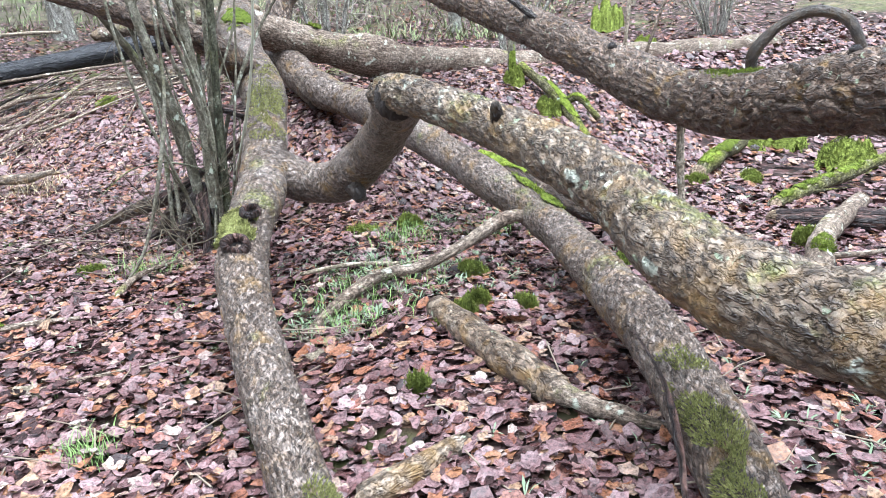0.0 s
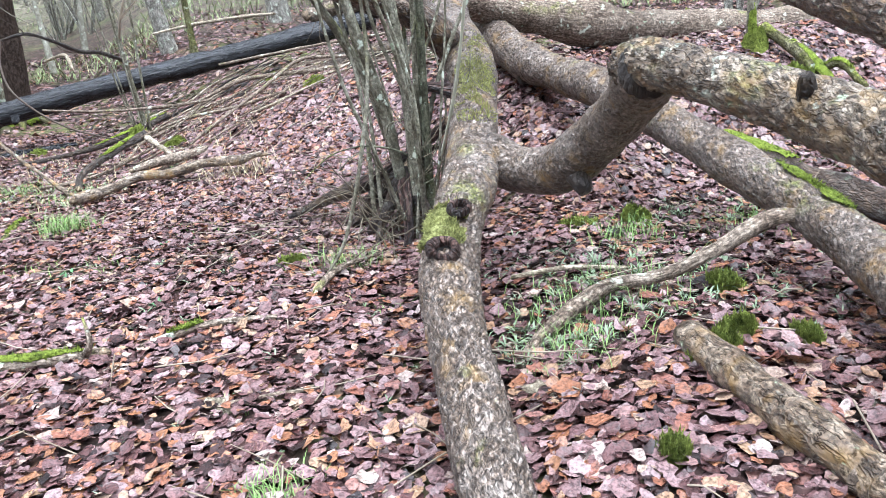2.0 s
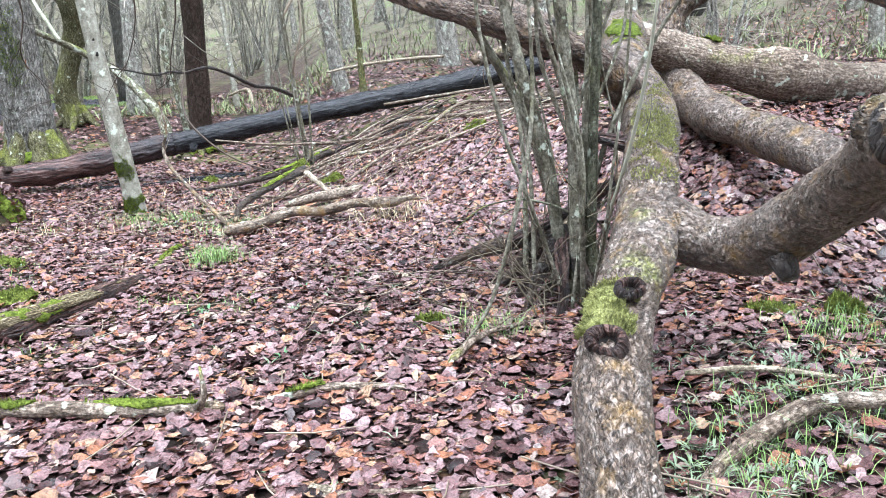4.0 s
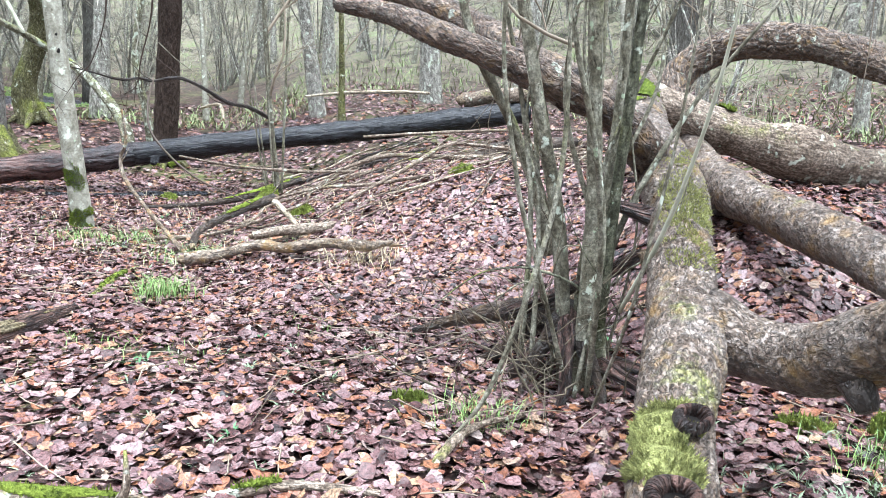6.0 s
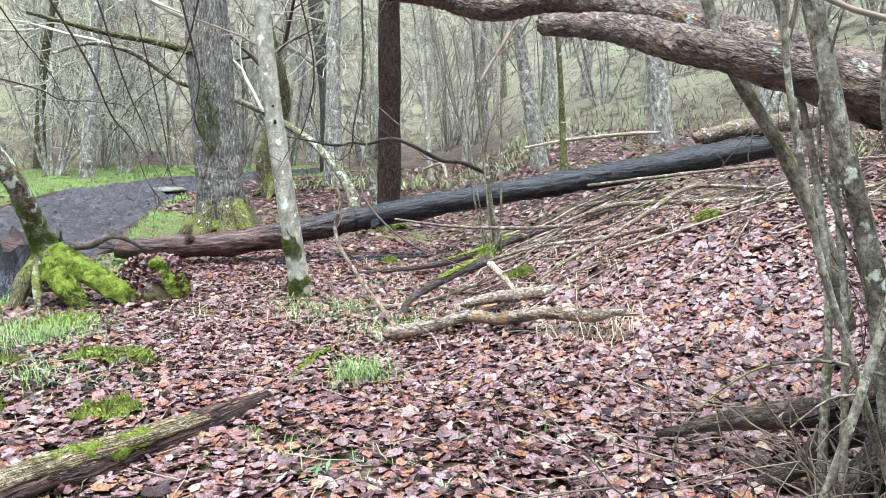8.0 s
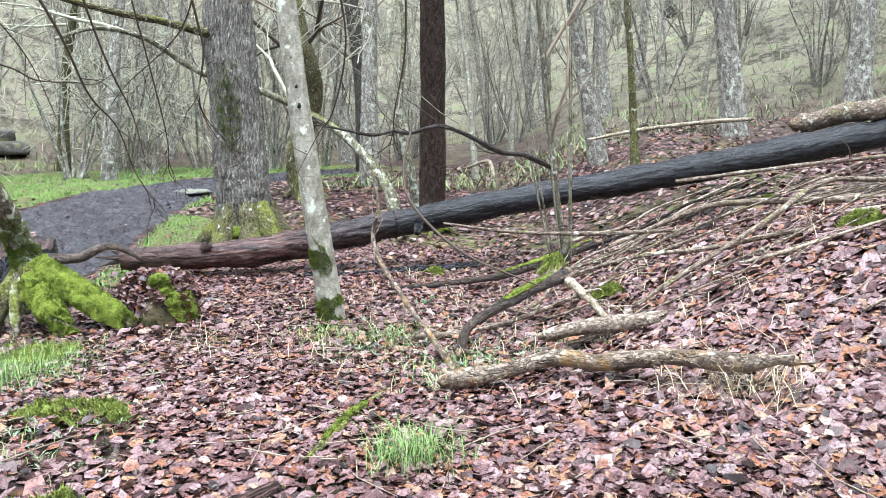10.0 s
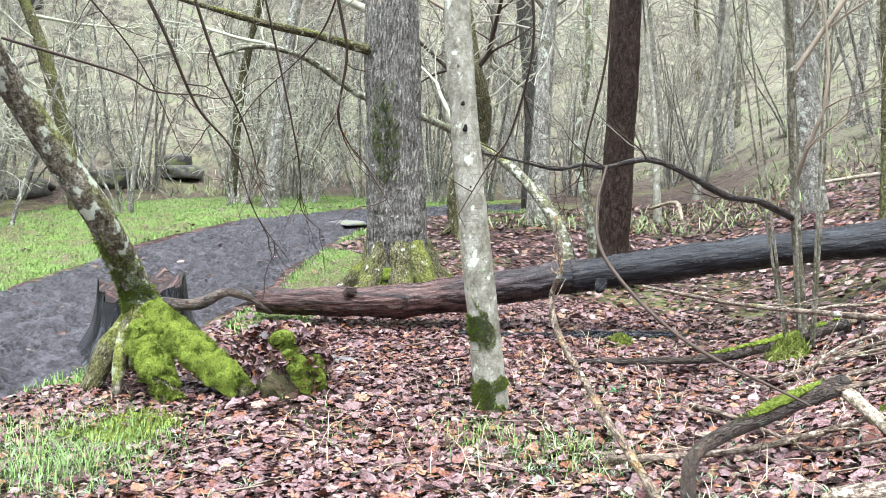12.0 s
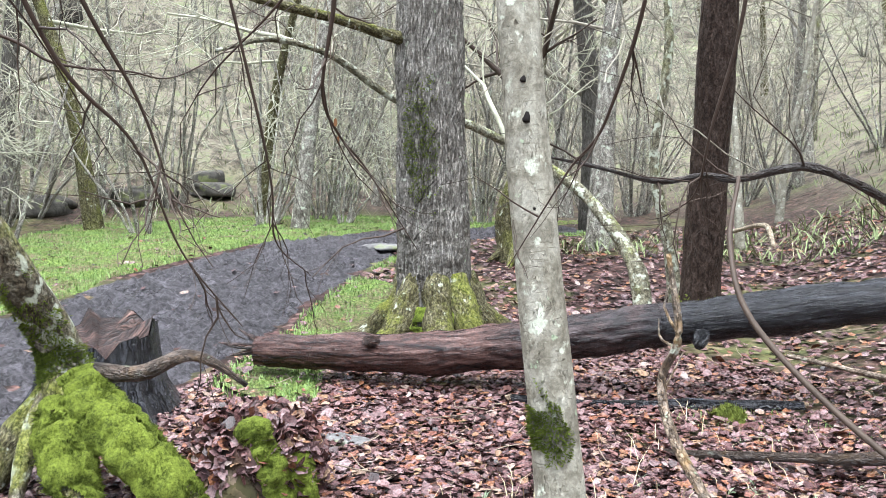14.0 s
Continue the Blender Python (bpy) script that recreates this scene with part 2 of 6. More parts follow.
LEAVES = leaf_material()


def ground_material():
    m, nt, bs = shader("leafy_forest_soil")
    ob = coords(nt)
    wob = mix(nt, 0.04, ob, node(nt, "TexNoise", Vector=ob, Scale=20.0).outputs["Color"], "ADD")
    v = node(nt, "TexVoronoi", Vector=wob, Scale=13.0)
    sep = node(nt, "SeparateColor")
    nt.links.new(v.outputs["Color"], sep.inputs[0])
    leafc = ramp(nt, sep.outputs[0], [(0.0, (0.012, 0.007, 0.006)), (0.3, (0.04, 0.018, 0.015)), (0.55, (0.10, 0.055, 0.05)), (0.75, (0.05, 0.028, 0.026)), (0.9, (0.18, 0.115, 0.105)), (1.0, (0.10, 0.045, 0.022))])
    soil = ramp(nt, noise_tex(nt, ob, 30, 6, 0.7), [(0.3, (0.006, 0.004, 0.003)), (0.7, (0.028, 0.019, 0.015))])
    c = mix(nt, ramp(nt, noise_tex(nt, ob, 7, 5), [(0.42, (0,)), (0.58, (1,))]), soil, leafc)
    green = ramp(nt, noise_tex(nt, ob, 0.45, 5, 0.65), [(0.52, (0,)), (0.64, (0.75,))])
    c = mix(nt, calc(nt, "MULTIPLY", green, noise_tex(nt, ob, 14, 4)), c, (0.16, 0.19, 0.06))
    tc = node(nt, "SeparateXYZ")
    nt.links.new(ob, tc.inputs[0])
    rise = node(nt, "MapRange")
    nt.links.new(tc.outputs["Z"], rise.inputs["Value"])
    rise.inputs["From Min"].default_value, rise.inputs["From Max"].default_value = 1.3, 3.5
    cover = ramp(nt, noise_tex(nt, ob, 1.1, 10, 0.88), [(0.38, (0.012, 0.014, 0.007)), (0.45, (0.06, 0.055, 0.038)), (0.52, (0.24, 0.21, 0.16)), (0.57, (0.11, 0.145, 0.055)), (0.64, (0.29, 0.31, 0.19))])
    c = mix(nt, calc(nt, "MULTIPLY", rise.outputs["Result"], 0.85), c, cover)
    nt.links.new(c, bs.inputs["Base Color"])
    bs.inputs["Roughness"].default_value = 0.7
    bump(nt, bs, calc(nt, "ADD", v.outputs["Distance"], noise_tex(nt, ob, 40, 5)), 0.9, 0.03)
    return m


def mud_material():
    m, nt, bs = shader("wet_churned_mud", 0.3)
    ob = coords(nt)
    grit = noise_tex(nt, ob, 26, 6, 0.75)
    c = ramp(nt, noise_tex(nt, ob, 4.0, 9, 0.8), [(0.42, (0.006, 0.005, 0.006)), (0.52, (0.020, 0.017, 0.019)), (0.62, (0.10, 0.092, 0.104))])
    c = mix(nt, 0.5, c, ramp(nt, grit, [(0.46, (0.004, 0.0035, 0.004)), (0.57, (0.095, 0.087, 0.097))]))
    nt.links.new(c, bs.inputs["Base Color"])
    nt.links.new(ramp(nt, noise_tex(nt, ob, 1.6, 6), [(0.36, (0.12,)), (0.50, (0.55,))]), bs.inputs["Roughness"])
    bump(nt, bs, calc(nt, "ADD", calc(nt, "MULTIPLY", noise_tex(nt, ob, 6, 6), 0.7), calc(nt, "MULTIPLY", grit, 0.5)), 1.0, 0.06)
    return m


def moss_material(name, lo, hi):
    m, nt, bs = shader(name)
    ob = coords(nt)
    n1 = noise_tex(nt, ob, 75, 6, 0.8)
    lump = noise_tex(nt, ob, 16, 5, 0.6)
    g = node(nt, "NewGeometry")
    c = mix(nt, 0.45, ramp(nt, n1, [(0.40, lo), (0.60, hi)]), ramp(nt, lump, [(0.32, lo), (0.54, hi)]))
    c = mix(nt, 0.5, c, ramp(nt, g.outputs["Random Per Island"], [(0.0, (0.45, 0.45, 0.4)), (1.0, (1.35, 1.3, 1.2))]), "MULTIPLY")
    nt.links.new(c, bs.inputs["Base Color"])
    bs.inputs["Roughness"].default_value = 0.95
    bump(nt, bs, n1, 1.0, 0.045)
    return m


GROUND, MUD = ground_material(), mud_material()
MOSS = moss_material("bright_moss", (0.020, 0.032, 0.005), (0.28, 0.36, 0.055))
MOSS_PALE = moss_material("pale_yellow_moss", (0.06, 0.065, 0.02), (0.62, 0.64, 0.24))
MOSS_DARK = moss_material("deep_green_moss", (0.022, 0.034, 0.006), (0.25, 0.33, 0.05))
MOSS_MAT = moss_material("matted_ground_moss", (0.03, 0.045, 0.010), (0.40, 0.48, 0.10))


def stone_material(name, a, b):
    m, nt, bs = shader(name)
    ob = coords(nt)
    c = ramp(nt, noise_tex(nt, ob, 6, 8, 0.7), [(0.3, a), (0.7, b)])
    c = mix(nt, ramp(nt, noise_tex(nt, ob, 3.2, 5), [(0.55, (0,)), (0.65, (0.6,))]), c, (0.16, 0.19, 0.06))
    nt.links.new(c, bs.inputs["Base Color"])
    bs.inputs["Roughness"].default_value = 0.75
    bump(nt, bs, noise_tex(nt, ob, 22, 8), 0.8, 0.03)
    return m


STONE = stone_material("mossy_grey_stone", (0.06, 0.058, 0.055), (0.22, 0.215, 0.21))
STONE_DARK = stone_material("dark_bank_rock", (0.02, 0.02, 0.018), (0.12, 0.11, 0.095))
m_hole, nt_, bs_ = shader("hollow_dark")
bs_.inputs["Base Color"].default_value = (0.012, 0.010, 0.009, 1)
bs_.inputs["Roughness"].default_value = 0.9
HOLLOW = m_hole
CUT = bark("pale_torn_wood", (0.09, 0.06, 0.038), (0.24, 0.175, 0.115), (0.42, 0.34, 0.25), (60, 4), 0.5, rough=0.7, relief=0.006)


# ---- geometry helpers ----
class Geo:
    """Vertices, faces and uv of one mesh, gathered piece by piece."""

    def __init__(self):
        self.v, self.q, self.t, self.uv, self.n = [], [], [], [], 0

    def add(self, v, quads=None, tris=None, uv=None):
        v = np.asarray(v, float).reshape(-1, 3)
        if quads is not None and len(quads):
            self.q.append(np.asarray(quads, np.int64) + self.n)
        if tris is not None and len(tris):
            self.t.append(np.asarray(tris, np.int64) + self.n)
        self.v.append(v)
        self.uv.append(np.zeros((len(v), 2)) if uv is None else np.asarray(uv, float))
        self.n += len(v)
        return self

    def mesh(self, name, material, smooth=True):
        v, uv = np.vstack(self.v), np.vstack(self.uv)
        q = np.vstack(self.q) if self.q else np.zeros((0, 4), np.int64)
        t = np.vstack(self.t) if self.t else np.zeros((0, 3), np.int64)
        me = bpy.data.meshes.new(name)
        me.vertices.add(len(v))
        me.vertices.foreach_set("co", v.astype(np.float32).ravel())
        loops = np.concatenate([q.ravel(), t.ravel()])
        me.loops.add(len(loops))
        me.loops.foreach_set("vertex_index", loops.astype(np.int32))
        me.polygons.add(len(q) + len(t))
        starts = np.concatenate([np.arange(len(q)) * 4, len(q) * 4 + np.arange(len(t)) * 3])
        me.polygons.foreach_set("loop_start", starts.astype(np.int32))
        me.polygons.foreach_set("use_smooth", np.full(len(q) + len(t), smooth))
        layer = me.uv_layers.new(name="UVMap")
        layer.data.foreach_set("uv", uv[loops].astype(np.float32).ravel())
        me.materials.append(material)
        me.update(calc_edges=True)
        me.validate()
        return me


def part(name, geo, material, parent=None, label="", smooth=True):
    ob = new(name, geo.mesh(name, material, smooth))
    if parent is not None:
        ob.parent = parent
    if label:
        ob["label"] = label
    return ob


def thing(name, at, label, category, group="", kind=""):
    ob = new(name)
    ob.empty_display_size = 0.1
    ob.matrix_basis = pose(*at)
    return tagged(ob, label, category, group, kind)


def settle(ob, at):
    """Bring a part that was built in world places under its thing at that base."""
    ob.matrix_parent_inverse = Matrix.Translation(Vector(at)).inverted()
    return ob


def waves(p, freq, seed, n=9):
    """A smooth random field, about -1 to 1, at the places p."""
    r = np.random.default_rng(seed)
    k = r.normal(size=(n, 3))
    k *= (freq * r.uniform(0.6, 1.6, n) / np.linalg.norm(k, axis=1))[:, None]
    return np.sin(p @ k.T + r.uniform(0, 6.28, n)).sum(1) / n * 1.9


def spline(pts, count):
    p = np.asarray(pts, float)
    m = len(p)
    q = np.vstack([2 * p[0] - p[1], p, 2 * p[-1] - p[-2]])
    s = np.linspace(0, m - 1 - 1e-9, count)
    i = s.astype(int)
    u = (s - i)[:, None]
    a, b, c, d = q[i], q[i + 1], q[i + 2], q[i + 3]
    return 0.5 * (2 * b + (c - a) * u + (2 * a - 5 * b + 4 * c - d) * u * u + (3 * b - a - 3 * c + d) * u ** 3)


def bark_plates(u, v, wide, tall, seed):
    """Height, 0 in the cracks to 1 on the plates, of bark broken into uneven plates; u goes round and v along, in metres."""
    p3 = np.stack([u, v, 0 * u], -1).reshape(-1, 3)
    x = u / wide + 0.5 * waves(p3, 30, seed + 7).reshape(u.shape)
    y = v / tall + 0.4 * waves(p3, 22, seed + 8).reshape(u.shape)
    ix, iy = np.floor(x), np.floor(y)
    best, second = np.full(u.shape, 9.0), np.full(u.shape, 9.0)
    tone = np.zeros(u.shape)
    for dx in (-1, 0, 1):
        for dy in (-1, 0, 1):
            cx, cy = ix + dx, iy + dy
            h1 = np.mod(np.sin(cx * 127.1 + cy * 311.7 + seed) * 43758.5453, 1)
            h2 = np.mod(np.sin(cx * 269.5 + cy * 183.3 + seed) * 43758.5453, 1)
            d = np.hypot(cx + h1 - x, cy + h2 - y)
            near = d < best
            second = np.where(near, best, np.minimum(second, d))
            best, tone = np.where(near, d, best), np.where(near, h2, tone)
    return np.clip((second - best) / 0.32, 0, 1) ** 0.6 * (0.75 + 0.35 * tone)


def tube(geo, pts, radii, sides=10, step=0.1, bulge=0.0, freq=6.0, seed=0, cap=True, smooth_path=True, flat=1.0, ridge=None):
    """A round limb along pts with radii at those points; bulge: unevenness as a share of the radius; ridge: depth, width and length of its bark plates."""
    pts = np.asarray(pts, float)
    length = np.linalg.norm(np.diff(pts, axis=0), axis=1).sum()
    n = max(2 if len(pts) == 2 else len(pts), int(length / step) + 1)
    c = spline(pts, n) if smooth_path or len(pts) > 2 else pts
    r = np.interp(np.linspace(0, 1, len(c)), np.linspace(0, 1, len(radii)), radii)
    d = np.gradient(c, axis=0)
    d /= np.linalg.norm(d, axis=1)[:, None] + 1e-12
    ref = np.array([0.0, 0.0, -1.0]) if abs(d[:, 2]).mean() < 0.8 else np.array([0.3, 1.0, 0.0])
    s = ref - d * (d @ ref)[:, None]
    s /= np.linalg.norm(s, axis=1)[:, None] + 1e-12
    w = np.cross(d, s)
    a = np.linspace(0, 2 * np.pi, sides + 1)
    ring = (s[:, None] * np.cos(a)[None, :, None] * flat + w[:, None] * np.sin(a)[None, :, None])
    v = c[:, None] + ring * r[:, None, None]
    if bulge:
        flat_v = v.reshape(-1, 3)
        f = waves(flat_v, freq, seed) + 0.5 * waves(flat_v, freq * 3.1, seed + 1)
        v = c[:, None] + ring * (r[:, None] * (1 + bulge * f.reshape(v.shape[:2])))[..., None]
    run = np.concatenate([[0], np.cumsum(np.linalg.norm(np.diff(c, axis=0), axis=1))])
    circ = 2 * np.pi * float(np.mean(r))
    if ridge:
        uu, vv = np.meshgrid(a / (2 * np.pi) * circ, run)
        v = v + ring * (ridge[0] * (bark_plates(uu, vv, ridge[1], ridge[2], seed) - 0.6))[..., None]
    uv = np.stack(np.meshgrid(a / (2 * np.pi) * circ, run), -1)
    k, m = len(c), sides + 1
    i, j = np.meshgrid(np.arange(k - 1), np.arange(sides), indexing="ij")
    b = (i * m + j).ravel()
    quads = np.stack([b, b + m, b + m + 1, b + 1], 1)
    v, uv = v.reshape(-1, 3), uv.reshape(-1, 2)
    tris = []
    if cap:
        ends = [(0, c[0] - d[0] * r[0] * 0.15), (k - 1, c[-1] + d[-1] * r[-1] * 0.15)]
        for row, tip in ends:
            v = np.vstack([v, tip])
            uv = np.vstack([uv, uv[row * m]])
            for jj in range(sides):
                x, y = row * m + jj, row * m + jj + 1
                tris.append((x, y, len(v) - 1) if row == 0 else (y, x, len(v) - 1))
    geo.add(v, quads, tris, uv)
    return c, r


def blob(geo, at, size, rings=12, sides=18, rough=0.2, freq=4.0, seed=0, floor=-0.5, power=1.0):
    """A rounded uneven lump; floor: where its underside is cut flat."""
    th = np.linspace(0, np.pi, rings + 1)
    ph = np.linspace(0, 2 * np.pi, sides + 1)
    t, p = np.meshgrid(th, ph, indexing="ij")
    sg = lambda q: np.sign(q) * np.abs(q) ** power
    v = np.stack([sg(np.sin(t)) * sg(np.cos(p)), sg(np.sin(t)) * sg(np.sin(p)), sg(np.cos(t))], -1).reshape(-1, 3)
    v *= (1 + rough * (waves(v, freq, seed) + 0.4 * waves(v, freq * 3, seed + 5)))[:, None]
    v[:, 2] = np.maximum(v[:, 2], floor)
    v = v * np.asarray(size) + np.asarray(at)
    m = sides + 1
    i, j = np.meshgrid(np.arange(rings), np.arange(sides), indexing="ij")
    b = (i * m + j).ravel()
    geo.add(v, np.stack([b, b + m, b + m + 1, b + 1], 1), None, np.stack([p.ravel(), t.ravel()], 1) * 0.2)


def ramp01(a, b, x):
    t = np.clip((x - a) / (b - a), 0, 1)
    return t * t * (3 - 2 * t)


def soft(x, w):
    return w * np.logaddexp(0, np.asarray(x, float) / w)


def height(x, y):
    """The lie of the ground."""
    x, y = np.asarray(x, float), np.asarray(y, float)
    s = 0.7 * (y - x)
    z = 0.03 + 1.6 * np.tanh(0.2 / 1.6 * soft(s - 13.8, 1.2)) + 0.10 * ramp01(-0.2, 1.2, x)
    xx = x + 0.45 * np.maximum(0, y - 9)
    start = 7.2 - 1.2 * ramp01(-0.6, 1.2, x) + 0.25 * np.maximum(0, x - 2.5)
    z = z + 0.9 * ramp01(0.0, 3.0, y - start) * ramp01(-3.9, 0.2, xx)
    z = z + 18 * np.tanh(0.44 / 18 * soft(0.5 * x + 0.87 * y - 18, 2.0)) + 26 * np.tanh(0.75 / 26 * soft(-0.97 * x + 0.25 * y - 26, 1.5))
    p = np.stack([x, y, 0 * x], -1).reshape(-1, 3)
    bumps = 0.035 * waves(p, 1.7, 3) + 0.018 * waves(p, 5.5, 4)
    return z + bumps.reshape(x.shape)


def gz(x, y):
    return float(height(np.array([x]), np.array([y]))[0])


PATH_LINE = np.array([(-8.0, -14.0), (-8.2, 3.0), (-8.9, 6.5), (-10.2, 8.9), (-11.9, 11.4), (-13.4, 14.4), (-13.6, 17.0), (-12.6, 20.0), (-10.5, 23)])


def path_side(x, y):
    """Metres inside the muddy footpath, negative outside it."""
    k = PATH_LINE
    half = np.array([1.6, 1.6, 1.6, 1.6, 1.5, 1.35, 1.1, 1.0, 1.0])
    pts = np.stack([x, y], -1)
    best = np.full(np.shape(x), -99.0)
    for a, b, ha, hb in zip(k[:-1], k[1:], half[:-1], half[1:]):
        ab = b - a
        t = np.clip(((pts - a) @ ab) / (ab @ ab), 0, 1)
        d = np.linalg.norm(pts - a - t[..., None] * ab, axis=-1)
        best = np.maximum(best, ha + (hb - ha) * t - d)
    return best


# ---- ground ----
def axis_steps(lo, hi, near_lo, near_hi, fine, growth):
    mid = list(np.arange(near_lo, near_hi + 1e-6, fine))
    out, s, p = [], fine, near_hi
    while p < hi:
        s *= growth
        p += s
        out.append(min(p, hi))
    left, s, p = [], fine, near_lo
    while p > lo:
        s *= growth
        p -= s
        left.append(max(p, lo))
    return np.array(left[::-1] + mid + out)


gx = axis_steps(-400, 400, -13, 5, 0.11, 1.12)
gy = axis_steps(-300, 400, 0, 15, 0.11, 1.12)
X, Y = np.meshgrid(gx, gy, indexing="ij")
Z = height(X, Y)
inside = path_side(X, Y)
Z -= 0.05 * ramp01(-0.1, 0.4, inside)
g = Geo()
i, j = np.meshgrid(np.arange(len(gx) - 1), np.arange(len(gy) - 1), indexing="ij")
b = (i * len(gy) + j).ravel()
g.add(np.stack([X, Y, Z], -1), np.stack([b, b + len(gy), b + len(gy) + 1, b + 1], 1))
ground = part("ground", g, GROUND)
tagged(ground, "damp woodland soil under fallen leaves", "ground", kind="structure")

# the churned footpath lies in a shallow trough of the ground
px_, py_ = np.arange(-15.5, -6.4, 0.055), np.concatenate([np.arange(-12, 4, 0.2), np.arange(4, 20, 0.055)])
X, Y = np.meshgrid(px_, py_, indexing="ij")
ins = path_side(X, Y)
p3 = np.stack([X, Y, 0 * X], -1).reshape(-1, 3)
churn = (0.06 * (0.4 - np.abs(waves(p3, 9, 21))) + 0.09 * (0.4 - np.abs(waves(p3, 22, 22))) + 0.05 * waves(p3, 42, 24)).reshape(X.shape) * 0.8
Z = height(X, Y) - 0.012 + 1.25 * churn * ramp01(0, 0.3, ins) - 0.10 * ramp01(0.18, -0.25, ins + 0.10 * waves(p3, 4, 23).reshape(X.shape)) * 1.0
keep = ins > -0.3
idx = -np.ones(X.shape, int)
idx[keep] = np.arange(keep.sum())
c4 = np.stack([idx[:-1, :-1], idx[1:, :-1], idx[1:, 1:], idx[:-1, 1:]], -1).reshape(-1, 4)
c4 = c4[(c4 >= 0).all(1)]
g = Geo().add(np.stack([X, Y, Z], -1)[keep], c4)
tagged(part("path", g, MUD), "wet churned dark mud footpath through the wood", "path", kind="structure")


# grassy verges along it
def verge_material():
    m, nt, bs = shader("short_verge_turf")
    ob = coords(nt)
    c = ramp(nt, noise_tex(nt, ob, 38, 6, 0.8), [(0.38, (0.03, 0.05, 0.012)), (0.5, (0.13, 0.20, 0.045)), (0.62, (0.30, 0.38, 0.11))])
    c = mix(nt, ramp(nt, noise_tex(nt, ob, 1.6, 6, 0.7), [(0.46, (0,)), (0.58, (0.8,))]), c, ramp(nt, noise_tex(nt, ob, 30, 5), [(0.4, (0.06, 0.04, 0.03)), (0.6, (0.24, 0.18, 0.12))]))
    nt.links.new(c, bs.inputs["Base Color"])
    bs.inputs["Roughness"].default_value = 0.85
    bump(nt, bs, noise_tex(nt, ob, 38, 6, 0.8), 1.0, 0.05)
    return m


def verge_depth(x, y):
    """Metres inside the turf beside the path, negative outside it."""
    q = path_side(x, y)
    west = x < np.interp(y, PATH_LINE[:, 1], PATH_LINE[:, 0])
    p = np.stack([x, y, 0 * x], -1).reshape(-1, 3)
    w = (0.35 * waves(p, 2.2, 91) + 0.2 * waves(p, 6, 92)).reshape(np.shape(x))
    far_edge = np.where(west, 4.2, np.where((y > 9.9) & (y < 13.5), 1.15, 0.0))
    return np.minimum(-q - 0.02 + 0.4 * w, q + far_edge + w)


X, Y = np.meshgrid(np.arange(-20, -7, 0.1), np.arange(5, 22, 0.1), indexing="ij")
dep = verge_depth(X, Y)
p3 = np.stack([X, Y, 0 * X], -1).reshape(-1, 3)
Z = height(X, Y) + 0.03 * ramp01(0.0, 0.25, dep) * (1 + 0.5 * waves(p3, 14, 93).reshape(X.shape)) - 0.04 * ramp01(0.06, -0.12, dep)
keep = dep > -0.15
idx = -np.ones(X.shape, int)
idx[keep] = np.arange(keep.sum())
c4 = np.stack([idx[:-1, :-1], idx[1:, :-1], idx[1:, 1:], idx[:-1, 1:]], -1).reshape(-1, 4)
c4 = c4[(c4 >= 0).all(1)]
tagged(part("verge", Geo().add(np.stack([X, Y, Z], -1)[keep], c4), verge_material()), "short green grassy verge beside the muddy path", "grass verge", kind="structure")


# ---- woody things ----
def log_thing(name, pts, radii, material, label, category="log", sides=18, step=0.06, bulge=0.10, freq=7, seed=0, part_name="trunk", group="", ridge=None):
    base = (pts[0][0], pts[0][1], gz(pts[0][0], pts[0][1]))
    t = thing(name, base, label, category, group)
    g = Geo()
    tube(g, pts, radii, sides, step, bulge, freq, seed, ridge=ridge)
    settle(part(part_name, g, material, t), base)
    return t, base


def tube_geo(pts, radii, sides=8):
    g = Geo()
    tube(g, pts, radii, sides, 0.08, 0.1, 12, 3)
    return g


def limb(t, base, name, pts, radii, material, label="", sides=10, step=0.06, bulge=0.1, freq=9, seed=0, ridge=None):
    g = Geo()
    tube(g, pts, radii, sides, step, bulge, freq, seed, ridge=ridge)
    return settle(part(name, g, material, t, label), base)


def moss_tufts(g, places, normals, size, r):
    """Short blades that stand up from a mossy surface."""
    n = len(places)
    a = r.normal(size=(n, 3))
    side = np.cross(normals, a)
    side /= np.linalg.norm(side, axis=1)[:, None] + 1e-9
    h = size * r.uniform(0.5, 1.3, n)[:, None]
    tip = places + normals * h + a * h * 0.35
    v = np.stack([places - side * h * 0.28 - normals * 0.004, places + side * h * 0.28 - normals * 0.004, tip], 1).reshape(-1, 3)
    k = np.arange(n) * 3
    g.add(v, None, np.stack([k, k + 1, k + 2], 1))


